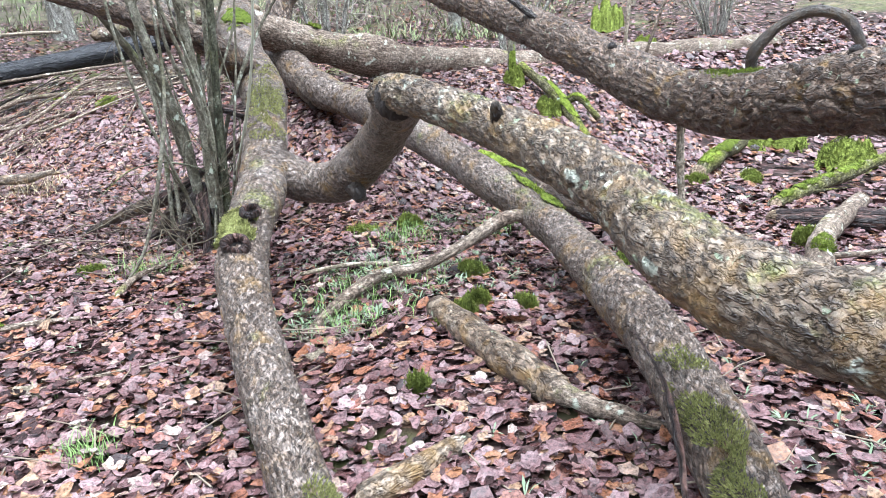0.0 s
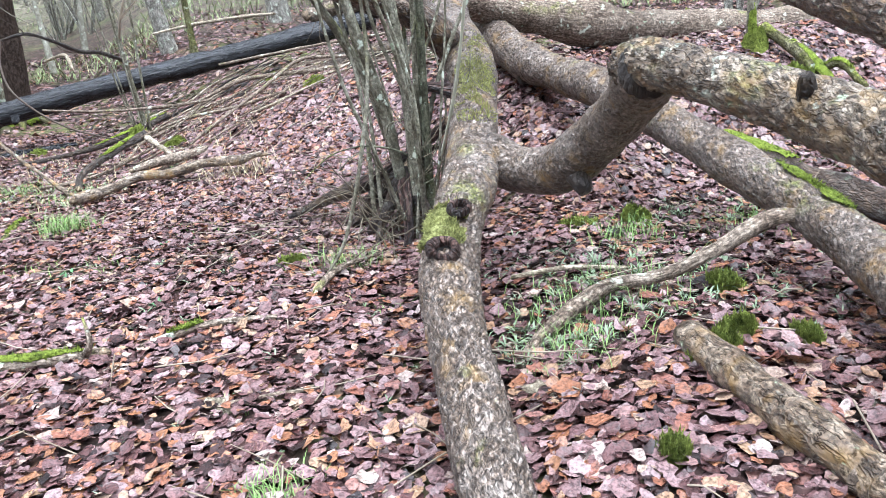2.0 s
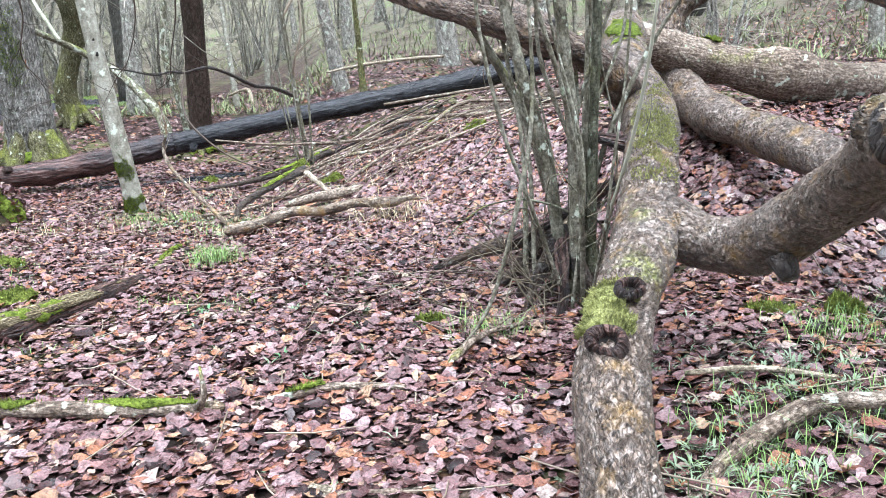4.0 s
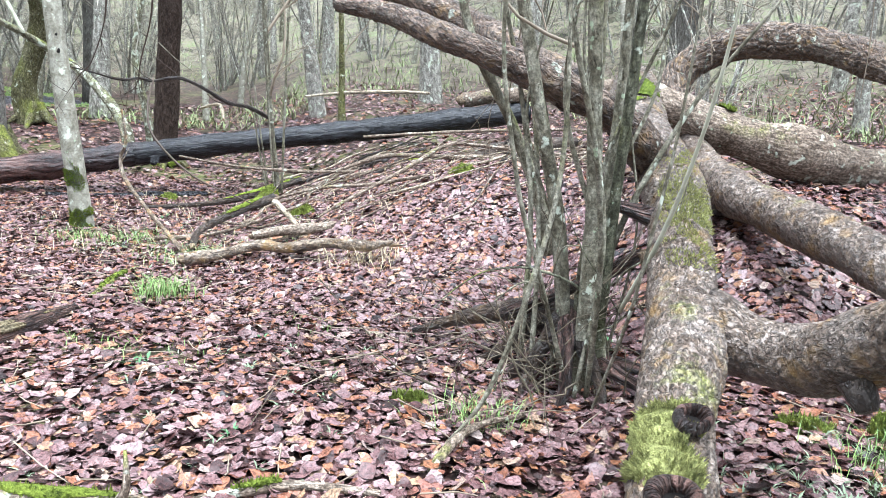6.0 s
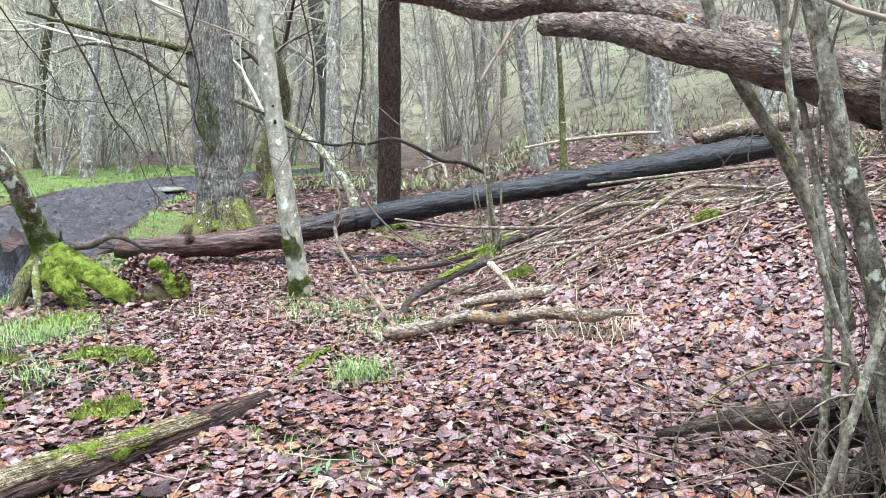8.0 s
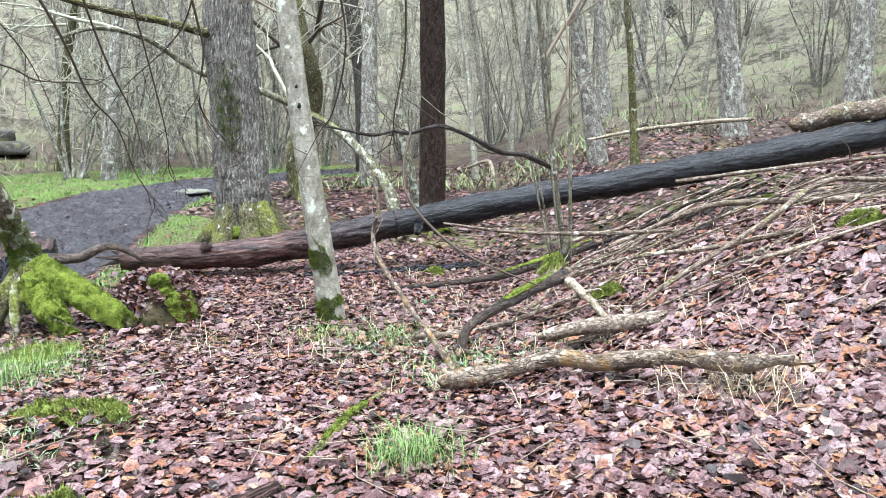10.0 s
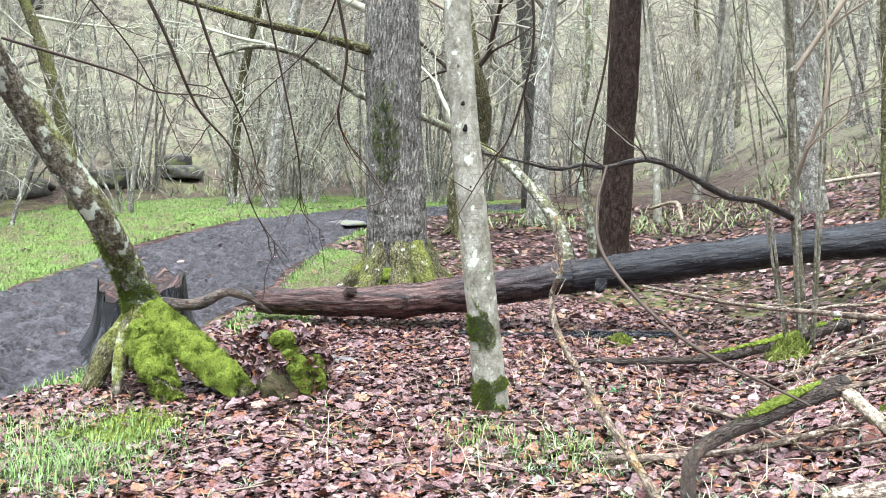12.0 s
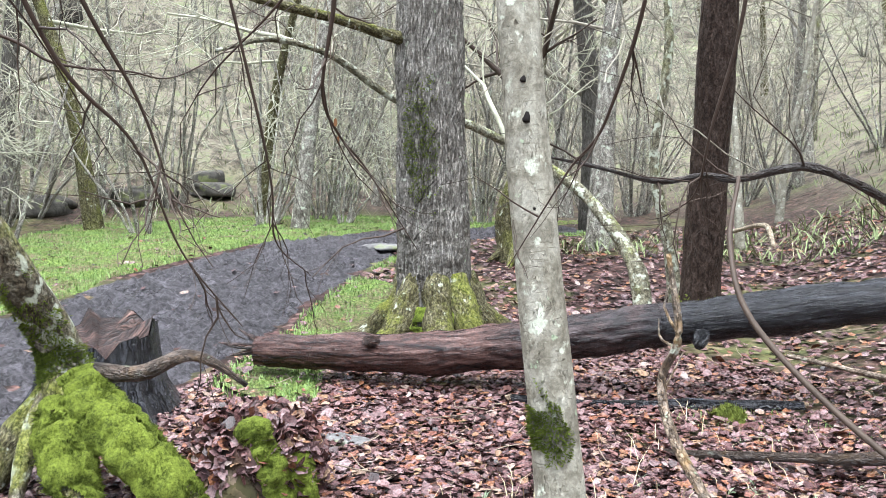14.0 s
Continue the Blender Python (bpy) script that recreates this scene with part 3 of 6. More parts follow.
def moss_on(t, base, curve, radii, lo, hi, around, width, count, seed, material=None, size=0.016, thick=0.012, name="moss", fade=1.3, shell=True):
    """A moss sheet over part of a limb: from lo to hi along it, centred at an angle (0 is the top) and that wide in radians."""
    r = np.random.default_rng(seed)
    c = spline(curve, 60)
    rad = np.interp(np.linspace(0, 1, 60), np.linspace(0, 1, len(radii)), radii)
    d = np.gradient(c, axis=0)
    d /= np.linalg.norm(d, axis=1)[:, None]
    ref = np.array([0.0, 0.0, 1.0]) if abs(d[:, 2]).mean() < 0.8 else np.array([0.0, -1.0, 0.0])
    s = ref - d * (d @ ref)[:, None]
    s /= np.linalg.norm(s, axis=1)[:, None]
    w = np.cross(d, s)

    def where(u, a, lift):
        x = np.clip(u * 59, 0, 58.999)
        k = x.astype(int)
        f = (x - k)[:, None]
        cc, rr = c[k] * (1 - f) + c[k + 1] * f, rad[k] * (1 - f[:, 0]) + rad[k + 1] * f[:, 0]
        nn = s[k] * np.cos(a)[:, None] + w[k] * np.sin(a)[:, None]
        return cc + nn * (rr * 1.03 + lift)[:, None], nn

    nu, na = 60, 40
    U, A = np.meshgrid(np.linspace(0, 1, nu), np.linspace(-1, 1, na), indexing="ij")
    uu, aa = (lo + (hi - lo) * U).ravel(), (around + width * 0.5 * A).ravel()
    q, nn = where(uu, aa, np.zeros(uu.size))
    rim = 1 - np.hypot(2 * U - 1, A).ravel() ** 2 * fade
    mask = rim + 0.6 * waves(q, 22, seed + 3) + 0.4 * waves(q, 60, seed + 4)
    lift = thick * np.clip(mask * 1.2, -0.3, 1.2) * (1 + 0.55 * waves(q, 55, seed) + 0.3 * waves(q, 130, seed + 1)) - 0.006 * (mask < 0.3)
    q = q + nn * lift[:, None]
    g = Geo()
    i, j = np.meshgrid(np.arange(nu - 1), np.arange(na - 1), indexing="ij")
    b = (i * na + j).ravel()
    quads = np.stack([b, b + na, b + na + 1, b + 1], 1)
    if shell:
        g.add(q, quads[(mask[quads] > 0.30).sum(1) >= 3])
    U = r.beta(2, 2, count)
    A = r.beta(2, 2, count) * 2 - 1
    U, A = np.where(r.uniform(size=count) < 0.4, r.uniform(size=count), U), np.where(r.uniform(size=count) < 0.4, r.uniform(-1, 1, count), A)
    uu, aa = lo + (hi - lo) * U, around + width * 0.5 * A
    p, nn = where(uu, aa, np.full(count, thick * 0.3))
    ok = 1 - np.hypot(2 * U - 1, A) ** 2 * fade + 0.6 * waves(p, 22, seed + 3) + 0.4 * waves(p, 60, seed + 4) + 0.7 * waves(p, 38, seed + 6) > 0.25
    moss_tufts(g, p[ok], nn[ok], size, r)
    return settle(part(name, g, material or MOSS, t, "bright yellow-green moss"), base)


def knot_ring(t, base, at, axis, radius, seed):
    """The raised lip of a hole where a limb rotted away."""
    axis = Vector(axis).normalized()
    rot = axis.to_track_quat("Z", "Y").to_matrix()
    a = np.linspace(0, 2 * np.pi, 21)
    prof = [(1.55, -0.5), (1.5, 0.1), (1.25, 0.42), (0.95, 0.38), (0.72, -0.1), (0.62, -0.9)]
    rows = []
    for rr, zz in prof:
        wob = 1 + 0.12 * np.sin(2 * a + seed) + 0.07 * np.sin(3 * a + 2 * seed)
        rows.append(np.stack([np.cos(a) * rr * wob, np.sin(a) * rr * wob, zz + 0.12 * np.sin(2 * a + seed)], 1) * radius)
    v = (np.array(rows).reshape(-1, 3) @ np.array(rot).T) + np.array(at)
    m = 21
    i, j = np.meshgrid(np.arange(len(prof) - 1), np.arange(20), indexing="ij")
    b = (i * m + j).ravel()
    g = Geo().add(v, np.stack([b, b + 1, b + m + 1, b + m], 1), None, np.stack([np.tile(a * radius, len(prof)), np.repeat(np.arange(len(prof)) * 0.02, m)], 1))
    lip = settle(part("knot_hole", g, BARK_ROT, t, "raised rim of a rotted knot hole"), base)
    disc = np.stack([np.cos(a[:-1]) * 0.75, np.sin(a[:-1]) * 0.75, -0.45 + 0 * a[:-1]], 1) * radius
    disc = np.vstack([disc, [[0, 0, -0.9 * radius]]]) @ np.array(rot).T + np.array(at)
    g = Geo().add(disc, None, [(k, (k + 1) % 20, 20) for k in range(20)])
    ins = part("hollow", g, HOLLOW, lip)
    ins.matrix_parent_inverse = Matrix.Identity(4)


def stub(t, base, at, direction, length, radius, material, seed=0, label="broken branch stub"):
    p = np.array(at, float)
    d = np.array(direction, float)
    d /= np.linalg.norm(d)
    return limb(t, base, "branch_stub", [p - d * 0.05, p + d * length * 0.5, p + d * length], [radius * 1.3, radius, radius * 0.75], material, label, 9, 0.03, 0.18, 20, seed)


# ---- the fallen tree with its stems ----
A_C = [(0.31, 2.25, 0.06), (0.26, 2.7, 0.11), (0.17, 3.45, 0.24), (0.12, 4.3, 0.465), (0.27, 5.35, 0.67), (0.37, 6.65, 1.07), (0.27, 7.68, 1.42), (0.25, 8.7, 1.72)]
A_R = [0.09, 0.095, 0.10, 0.113, 0.138, 0.155, 0.165, 0.18]
fallen, fb = log_thing("fallen_tree", A_C, A_R, BARK_FALLEN, "fallen grey-brown tree stem with flaking bark, moss and two knot holes", "fallen tree", 84, 0.011, 0.10, 7, 31, ridge=(0.014, 0.038, 0.055))
knot_ring(fallen, fb, (0.180, 4.50, 0.665), (0.15, -0.42, 0.9), 0.034, 1.0)
knot_ring(fallen, fb, (0.104, 4.190, 0.584), (-0.15, -0.55, 0.80), 0.042, 2.2)
moss_on(fallen, fb, A_C, A_R, 0.424, 0.482, -0.35, 1.9, 6000, 5, MOSS_PALE, size=0.016, thick=0.012, fade=0.8)
moss_on(fallen, fb, A_C, A_R, 0.04, 0.16, 0.3, 2.6, 6000, 6, MOSS_PALE, size=0.010, fade=1.0, shell=False)
moss_on(fallen, fb, A_C, A_R, 0.60, 0.76, 0.2, 1.9, 7000, 7, MOSS_PALE, size=0.011, fade=0.9, shell=False)
moss_on(fallen, fb, A_C, A_R, 0.86, 0.97, 0.0, 2.0, 1000, 8, MOSS_DARK, size=0.014)
ELBOW = [(0.86, 4.08, 1.20), (0.91, 4.45, 1.08), (0.88, 4.9, 0.86), (0.77, 5.2, 0.68), (0.62, 5.38, 0.62), (0.36, 5.5, 0.68)]
limb(fallen, fb, "limb", ELBOW, [0.10, 0.115, 0.12, 0.125, 0.13, 0.145], BARK_FALLEN, "bent limb in shadow", 60, 0.013, 0.14, 9, 33, ridge=(0.009, 0.030, 0.045))
stub(fallen, fb, (0.79, 5.02, 0.60), (0.25, -0.5, -0.8), 0.05, 0.045, BARK_FALLEN, 3)
stub(fallen, fb, (0.27, 6.3, 0.98), (-0.9, 0.2, 0.2), 0.22, 0.04, BARK_ROT, 4)
stub(fallen, fb, (0.30, 6.0, 0.85), (-0.85, -0.3, -0.1), 0.14, 0.05, CUT, 5)
B_C = [(0.82, 4.22, 1.20), (0.90, 4.04, 1.20), (1.15, 3.52, 1.09), (1.24, 2.86, 0.99), (1.23, 2.42, 0.89), (1.34, 2.05, 0.82), (1.72, 1.62, 0.80), (2.3, 1.3, 0.8)]
B_R = [0.085, 0.092, 0.088, 0.098, 0.105, 0.115, 0.125, 0.13]
limb(fallen, fb, "stem", B_C, B_R, BARK_LICHEN, "leaning stem with pale lichen and lifting bark", 64, 0.013, 0.09, 8, 41, ridge=(0.016, 0.045, 0.065))
stub(fallen, fb, (1.10, 3.44, 1.165), (-0.3, -0.5, 0.8), 0.035, 0.02, BARK_FALLEN, 6)
stub(fallen, fb, (1.33, 2.55, 0.83), (0.3, 0.3, -0.9), 0.12, 0.05, BARK_ROT, 7)
C_C = [(0.35, 10.0, 1.62), (0.62, 9.2, 1.38), (0.92, 8.2, 1.03), (1.30, 6.95, 0.86), (1.52, 5.74, 0.68), (1.76, 4.57, 0.44), (1.65, 3.62, 0.38), (1.50, 2.85, 0.36), (1.34, 2.2, 0.24), (1.25, 1.7, 0.15)]
C_R = [0.19, 0.18, 0.16, 0.14, 0.115, 0.108, 0.105, 0.108, 0.105, 0.10]
limb(fallen, fb, "stem", C_C, C_R, BARK_FALLEN, "long curving stem down to the leaf litter", 64, 0.014, 0.10, 7, 51, ridge=(0.014, 0.04, 0.06))
moss_on(fallen, fb, C_C, C_R, 0.79, 0.93, 0.45, 1.7, 7000, 9, MOSS_PALE, size=0.010, fade=1.0, shell=False)
moss_on(fallen, fb, C_C, C_R, 0.50, 0.57, -0.5, 1.4, 1000, 10, size=0.016)
stub(fallen, fb, (0.95, 8.12, 0.92), (-0.6, -0.75, -0.2), 0.16, 0.06, BARK_FALLEN, 8)
g = Geo()
tube(g, [(1.40, 2.93, 0.45), (1.33, 2.62, 0.41), (1.24, 2.38, 0.33), (1.15, 2.2, 0.25)], [0.003, 0.008, 0.010, 0.005], 8, 0.03, 0.4, 20, 5, flat=0.6)
settle(part("split", g, BARK_ROT, fallen, "dark split in the bark"), fb)
L2 = [(0.27, 6.9, 1.22), (0.05, 6.65, 1.45), (-0.35, 6.45, 1.64), (-0.85, 6.55, 1.82), (-1.2, 6.75, 1.95), (-1.62, 7.0, 2.05)]
limb(fallen, fb, "broken_limb", L2, [0.13, 0.10, 0.078, 0.066, 0.058, 0.046], BARK_RIDGED, "snapped brown limb", 40, 0.018, 0.15, 10, 61, ridge=(0.014, 0.036, 0.06))
L1 = [(-0.2, 6.5, 1.58), (-0.62, 7.1, 1.85), (-1.0, 7.3, 2.05), (-1.6, 7.3, 2.24), (-1.97, 7.08, 2.19), (-2.2, 6.95, 2.26), (-2.58, 6.7, 2.30)]
L1R = [0.12, 0.10, 0.085, 0.08, 0.075, 0.065, 0.05]
limb(fallen, fb, "broken_limb", L1, L1R, BARK_RIDGED, "snapped brown limb with a mossy top", 40, 0.018, 0.16, 10, 62, ridge=(0.014, 0.036, 0.06))
moss_on(fallen, fb, L1, L1R, 0.52, 0.72, 0.0, 2.0, 1200, 11, size=0.015)

D_C = [(0.72, 10.1, 1.5), (0.82, 10.4, 1.98), (1.3, 10.4, 2.27), (1.9, 10.1, 2.28), (2.28, 9.0, 1.98), (2.46, 7.57, 1.68), (2.66, 6.29, 1.36), (2.74, 5.09, 1.07), (2.66, 4.19, 1.04), (2.6, 3.59, 1.12), (2.58, 2.96, 1.17), (2.75, 2.2, 1.1), (2.9, 1.4, 0.85), (3.0, 0.8, 0.3)]
arch, arb = log_thing("fallen_tree", D_C, [0.13, 0.15, 0.16, 0.15, 0.145, 0.15, 0.16, 0.165, 0.16, 0.16, 0.165, 0.17, 0.18, 0.2], BARK_RIDGED, "fallen trunk with thick ridged bark arching over leaves", "fallen tree", 96, 0.014, 0.08, 6, 71, ridge=(0.026, 0.05, 0.13))

stub(arch, arb, (2.70, 5.6, 1.30), (-0.6, -0.4, 0.6), 0.07, 0.03, BARK_RIDGED, 71)
stub(arch, arb, (2.55, 3.3, 1.28), (-0.4, -0.2, 0.8), 0.06, 0.03, BARK_RIDGED, 72)
limb(arch, arb, "side_branch", [(2.6, 6.6, 1.5), (2.2, 6.9, 1.9), (1.9, 7.4, 2.4)], [0.03, 0.022, 0.01], BARK_RIDGED, "thin side branch", 8, 0.06, 0.1, 12, 73)
moss_on(arch, arb, D_C, [0.165] * 13, 0.58, 0.65, 0.0, 1.2, 1500, 74, MOSS_DARK, 0.010, fade=1.0, shell=False)

H_C = [(0.1, 8.75, 1.72), (0.75, 8.85, 1.52), (1.5, 9.0, 1.30), (2.98, 9.5, 1.10), (4.78, 10.0, 1.12), (6.74, 10.6, 1.1), (8.2, 11.0, 1.15)]
ht, hb = log_thing("rotten_log", H_C, [0.16, 0.18, 0.2, 0.2, 0.19, 0.17, 0.15], BARK_STICK, "long rotten brown log lying on the leaf bank", "log", 22, 0.06, 0.2, 6, 72)
limb(ht, hb, "slab", [(1.9, 8.85, 1.0), (2.6, 9.1, 0.9), (3.6, 9.5, 0.88), (4.6, 9.75, 0.9)], [0.05, 0.11, 0.12, 0.05], BARK_ROT, "peeled rotten slab", 12, 0.06, 0.3, 8, 73)
moss_on(ht, hb, H_C, [0.17] * 7, 0.2, 0.24, -0.3, 1.6, 400, 12, size=0.03)

K_C = [(-8.71, 10.33, 0.40), (-7.55, 11.26, 0.43), (-6.2, 12.28, 0.68), (-4.6, 13.3, 0.97), (-2.8, 14.4, 1.27), (-0.95, 15.4, 1.6)]
K_R = [0.11, 0.17, 0.165, 0.16, 0.17, 0.18]
kt, kb = log_thing("burnt_log", K_C[2:], K_R[2:], BURNT, "long wet blackened log slanting up to the bank", "log", 60, 0.025, 0.10, 8, 81, ridge=(0.012, 0.06, 0.9))
limb(kt, kb, "rotten_end", K_C[:3], K_R[:3], BURNT, "rotten red-brown broken end", 60, 0.02, 0.13, 9, 82, ridge=(0.020, 0.045, 0.6))
stub(kt, kb, (-7.9, 10.88, 0.50), (0.2, -0.9, 0.25), 0.09, 0.05, BARK_ROT, 83)
stub(kt, kb, (-5.85, 12.2, 0.62), (0.3, -0.7, -0.4), 0.07, 0.05, BARK_WET, 84)
for k, (dx, dy, dz) in enumerate([(-0.25, -0.02, 0.06), (-0.2, -0.12, -0.05), (-0.28, 0.08, 0.0), (-0.18, -0.2, 0.02)]):
    limb(kt, kb, "splinter", [(-8.62, 10.40, 0.42), (-8.62 + dx, 10.40 + dy, 0.42 + dz), (-8.62 + dx * 1.8, 10.40 + dy * 1.4, 0.42 + dz * 1.9)], [0.04, 0.022, 0.004], BARK_ROT, "", 6, 0.05, 0.2, 20, k)


# ---- loose branches on the ground ----
def branch(pts, radii, material=None, label="weathered fallen branch lying among leaves", twigs=0, seed=0, sides=10, moss=None, group="fallen branches", bulge=0.16):
    t, base = log_thing("fallen_branch", pts, radii, material or BARK_STICK, label, "branch", sides, 0.045, bulge, 14, seed, "stem", group)
    r = np.random.default_rng(seed + 500)
    c = spline(pts, 30)
    for _ in range(twigs):
        k = r.integers(6, 28)
        d = c[min(k + 1, 29)] - c[k - 1]
        d = d / np.linalg.norm(d) + r.normal(size=3) * 0.6
        d[2] = abs(d[2]) * 0.5
        l = r.uniform(0.12, 0.45)
        limb(t, base, "twig", [c[k], c[k] + d * l * 0.5 + r.normal(size=3) * 0.02, c[k] + d * l], [radii[0] * 0.35, radii[0] * 0.25, 0.003], material or BARK_STICK, "", 6, 0.06, 0.0)
    for tip, before, rad in ((c[0], c[1], radii[0]), (c[-1], c[-2], radii[-1])):
        if rad > 0.02:
            d = (tip - before) / np.linalg.norm(tip - before)
            limb(t, base, "broken_end", [tip - d * rad * 0.3, tip + d * rad * 0.5, tip + d * rad * 1.1 + r.normal(size=3) * rad * 0.2], [rad * 0.93, rad * 0.7, rad * 0.25], CUT, "torn paler wood", 9, 0.02, 0.3, 40, seed)
    for lo, hi, ar in moss or []:
        moss_on(t, base, pts, radii, lo, hi, ar, 2.2, 500, seed + 7, size=0.016, thick=0.01)
    return t


branch([(1.0, 4.05, 0.20), (1.04, 3.75, 0.21), (1.10, 3.38, 0.21), (1.17, 3.06, 0.20)], [0.066, 0.07, 0.068, 0.06], BARK_TAN, "short broken log with peeling orange-brown bark", 0, 1, 14)
branch([(1.14, 3.12, 0.2), (1.22, 2.97, 0.19), (1.32, 2.86, 0.18), (1.43, 2.75, 0.17)], [0.055, 0.05, 0.035, 0.012], BARK_STICK, "grey splintered piece of torn wood", 0, 2, 10, bulge=0.35)
branch([(0.42, 2.78, 0.10), (0.62, 2.86, 0.12), (0.80, 2.98, 0.11)], [0.045, 0.05, 0.04], BARK_TAN, "short thick piece of bark-covered branch", 0, 3, 12)
branch([(0.36, 4.15, 0.08), (0.5, 4.36, 0.13), (0.79, 4.58, 0.22), (1.05, 4.62, 0.24), (1.26, 4.62, 0.32), (1.58, 4.68, 0.45), (1.8, 4.6, 0.44)], [0.02, 0.035, 0.035, 0.03, 0.035, 0.04, 0.03], BARK_STICK, "pale crooked branch leaning on the fallen stem", 2, 4)
branch([(1.15, 3.62, 0.15), (1.38, 3.55, 0.14), (1.5, 3.45, 0.13)], [0.02, 0.028, 0.02], BARK_STICK, "short dark stick on wet leaves", 0, 5)
branch([(0.42, 5.0, 0.16), (0.7, 5.05, 0.17), (1.0, 5.0, 0.16)], [0.012, 0.014, 0.01], BARK_PALESTICK, "thin pale stick lying flat", 0, 6)
branch([(-0.8, 4.14, 0.03), (-0.58, 4.14, 0.05), (-0.39, 4.24, 0.04)], [0.012, 0.018, 0.012], BARK_STICK, "short grey stick on leaf litter", 0, 7)
branch([(-3.1, 4.42, 0.10), (-2.34, 4.54, 0.09), (-1.95, 4.6, 0.08), (-1.54, 4.71, 0.06)], [0.03, 0.036, 0.036, 0.03], BARK_STICK, "mossy fallen branch with a broken fork", 0, 8, 12, [(0.55, 0.98, 0.0), (0.1, 0.4, 0.2)])
branch([(-1.62, 4.69, 0.05), (-1.56, 4.66, 0.14), (-1.60, 4.72, 0.24)], [0.018, 0.014, 0.006], BARK_STICK, "upright broken side twig", 0, 9)
branch([(-1.43, 4.8, 0.03), (-1.11, 4.94, 0.07), (-0.77, 4.99, 0.06)], [0.016, 0.024, 0.014], BARK_STICK, "short mossy stick on leaves", 0, 10, 10, [(0.2, 0.6, 0.0)])
branch([(-0.62, 5.2, 0.03), (-0.60, 5.3, 0.09), (-0.5, 5.55, 0.12), (-0.3, 5.75, 0.12)], [0.025, 0.022, 0.016, 0.01], BARK_STICK, "broken stick poking from leaves", 1, 11)
old_log = branch([(-3.45, 4.7, 0.10), (-3.36, 5.4, 0.10), (-3.28, 6.05, 0.08), (-3.28, 6.82, 0.06)], [0.085, 0.085, 0.075, 0.045], BARK_ROT, "weathered log with split pale top", 0, 12, 28, bulge=0.2, moss=[(0.3, 0.7, 0.6)])
ob3 = (-3.45, 4.7, gz(-3.45, 4.7))
for k_, (ox, oz, rr_) in enumerate(((0.02, 0.058, 0.036), (0.05, 0.040, 0.034), (-0.03, 0.052, 0.032), (-0.055, 0.03, 0.024), (0.0, 0.07, 0.018))):
    limb(old_log, ob3, "peeled_strip", [(-3.44 + ox, 4.74, 0.10 + oz), (-3.36 + ox, 5.4, 0.10 + oz), (-3.28 + ox, 6.05, 0.08 + oz * 0.9), (-3.28 + ox, 6.6 - 0.2 * k_, 0.06 + oz * 0.7)], [rr_ * 0.6, rr_, rr_, rr_ * 0.3], BARK_STRAND, "pale peeled strip of wood", 8, 0.05, 0.3, 18, 70 + k_)
branch([(-3.24, 8.2, 0.15), (-2.95, 8.3, 0.21), (-2.69, 8.4, 0.28), (-2.44, 8.4, 0.28), (-2.08, 8.35, 0.36), (-1.74, 8.3, 0.37), (-1.52, 8.3, 0.42)], [0.055, 0.05, 0.048, 0.045, 0.05, 0.048, 0.02], BARK_TAN, "crooked fallen branch arching over leaves", 3, 13, 16)
branch([(-3.2, 8.3, 0.08), (-3.75, 8.95, 0.14), (-4.05, 9.15, 0.30), (-4.28, 9.38, 0.36), (-4.72, 9.72, 0.60), (-4.88, 9.88, 0.80), (-4.80, 9.86, 1.0), (-4.87, 9.9, 1.32)], [0.022, 0.022, 0.02, 0.019, 0.017, 0.012], BARK_TAN, "pale dead branch standing up from the leaves", 3, 14)
branch([(-3.5, 8.8, 0.14), (-3.66, 9.3, 0.22), (-3.4, 9.7, 0.40), (-3.2, 9.98, 0.5)], [0.03, 0.035, 0.042, 0.05], BARK_RIDGED, "mossy curved branch among dead leaves", 0, 15, 10, [(0.45, 0.95, 0.0)])
branch([(-3.2, 9.95, 0.48), (-2.95, 9.75, 0.36), (-2.75, 9.6, 0.24), (-2.6, 9.7, 0.18)], [0.035, 0.03, 0.026, 0.018], BARK_PALESTICK, "pale forked branch lying on leaves", 2, 16)
branch([(-6.9, 11.35, 0.16), (-6.4, 11.75, 0.12), (-5.9, 12.2, 0.14), (-5.3, 12.7, 0.16)], [0.03, 0.05, 0.05, 0.03], BARK_WET, "wet black branch on the leaves", 0, 17)
branch([(-5.6, 11.1, 0.1), (-5.0, 11.4, 0.14), (-4.4, 11.6, 0.24), (-3.7, 12.2, 0.5)], [0.02, 0.028, 0.042, 0.05], BARK_RIDGED, "dark root-like branch with a mossy end", 1, 18, 10, [(0.6, 1.0, 0.0)])
branch([(-1.05, 6.9, 0.12), (-0.75, 6.85, 0.24), (-0.45, 6.7, 0.36), (-0.1, 6.6, 0.45)], [0.016, 0.045, 0.06, 0.07], BARK_RIDGED, "dark broken log at the foot of a shrub", 1, 19, 12)
branch([(-0.5, 6.6, 0.35), (-0.05, 6.4, 0.62), (0.2, 6.3, 0.8)], [0.035, 0.035, 0.04], BARK_ROT, "dark rotten stick leaning on the stem", 0, 20)
branch([(-3.35, 7.1, 0.07), (-3.48, 7.55, 0.08), (-3.6, 8.1, 0.07)], [0.02, 0.03, 0.02], BARK_MOSSY, "short mossy stick on wet leaves", 0, 21, 10, [(0.1, 0.9, 0.0)])
branch([(-7.6, 18.0, 1.15), (-7.9, 18.4, 1.45), (-8.6, 18.9, 1.35)], [0.03, 0.04, 0.03], BARK_PALESTICK, "bleached bent branch on the bank", 0, 22)
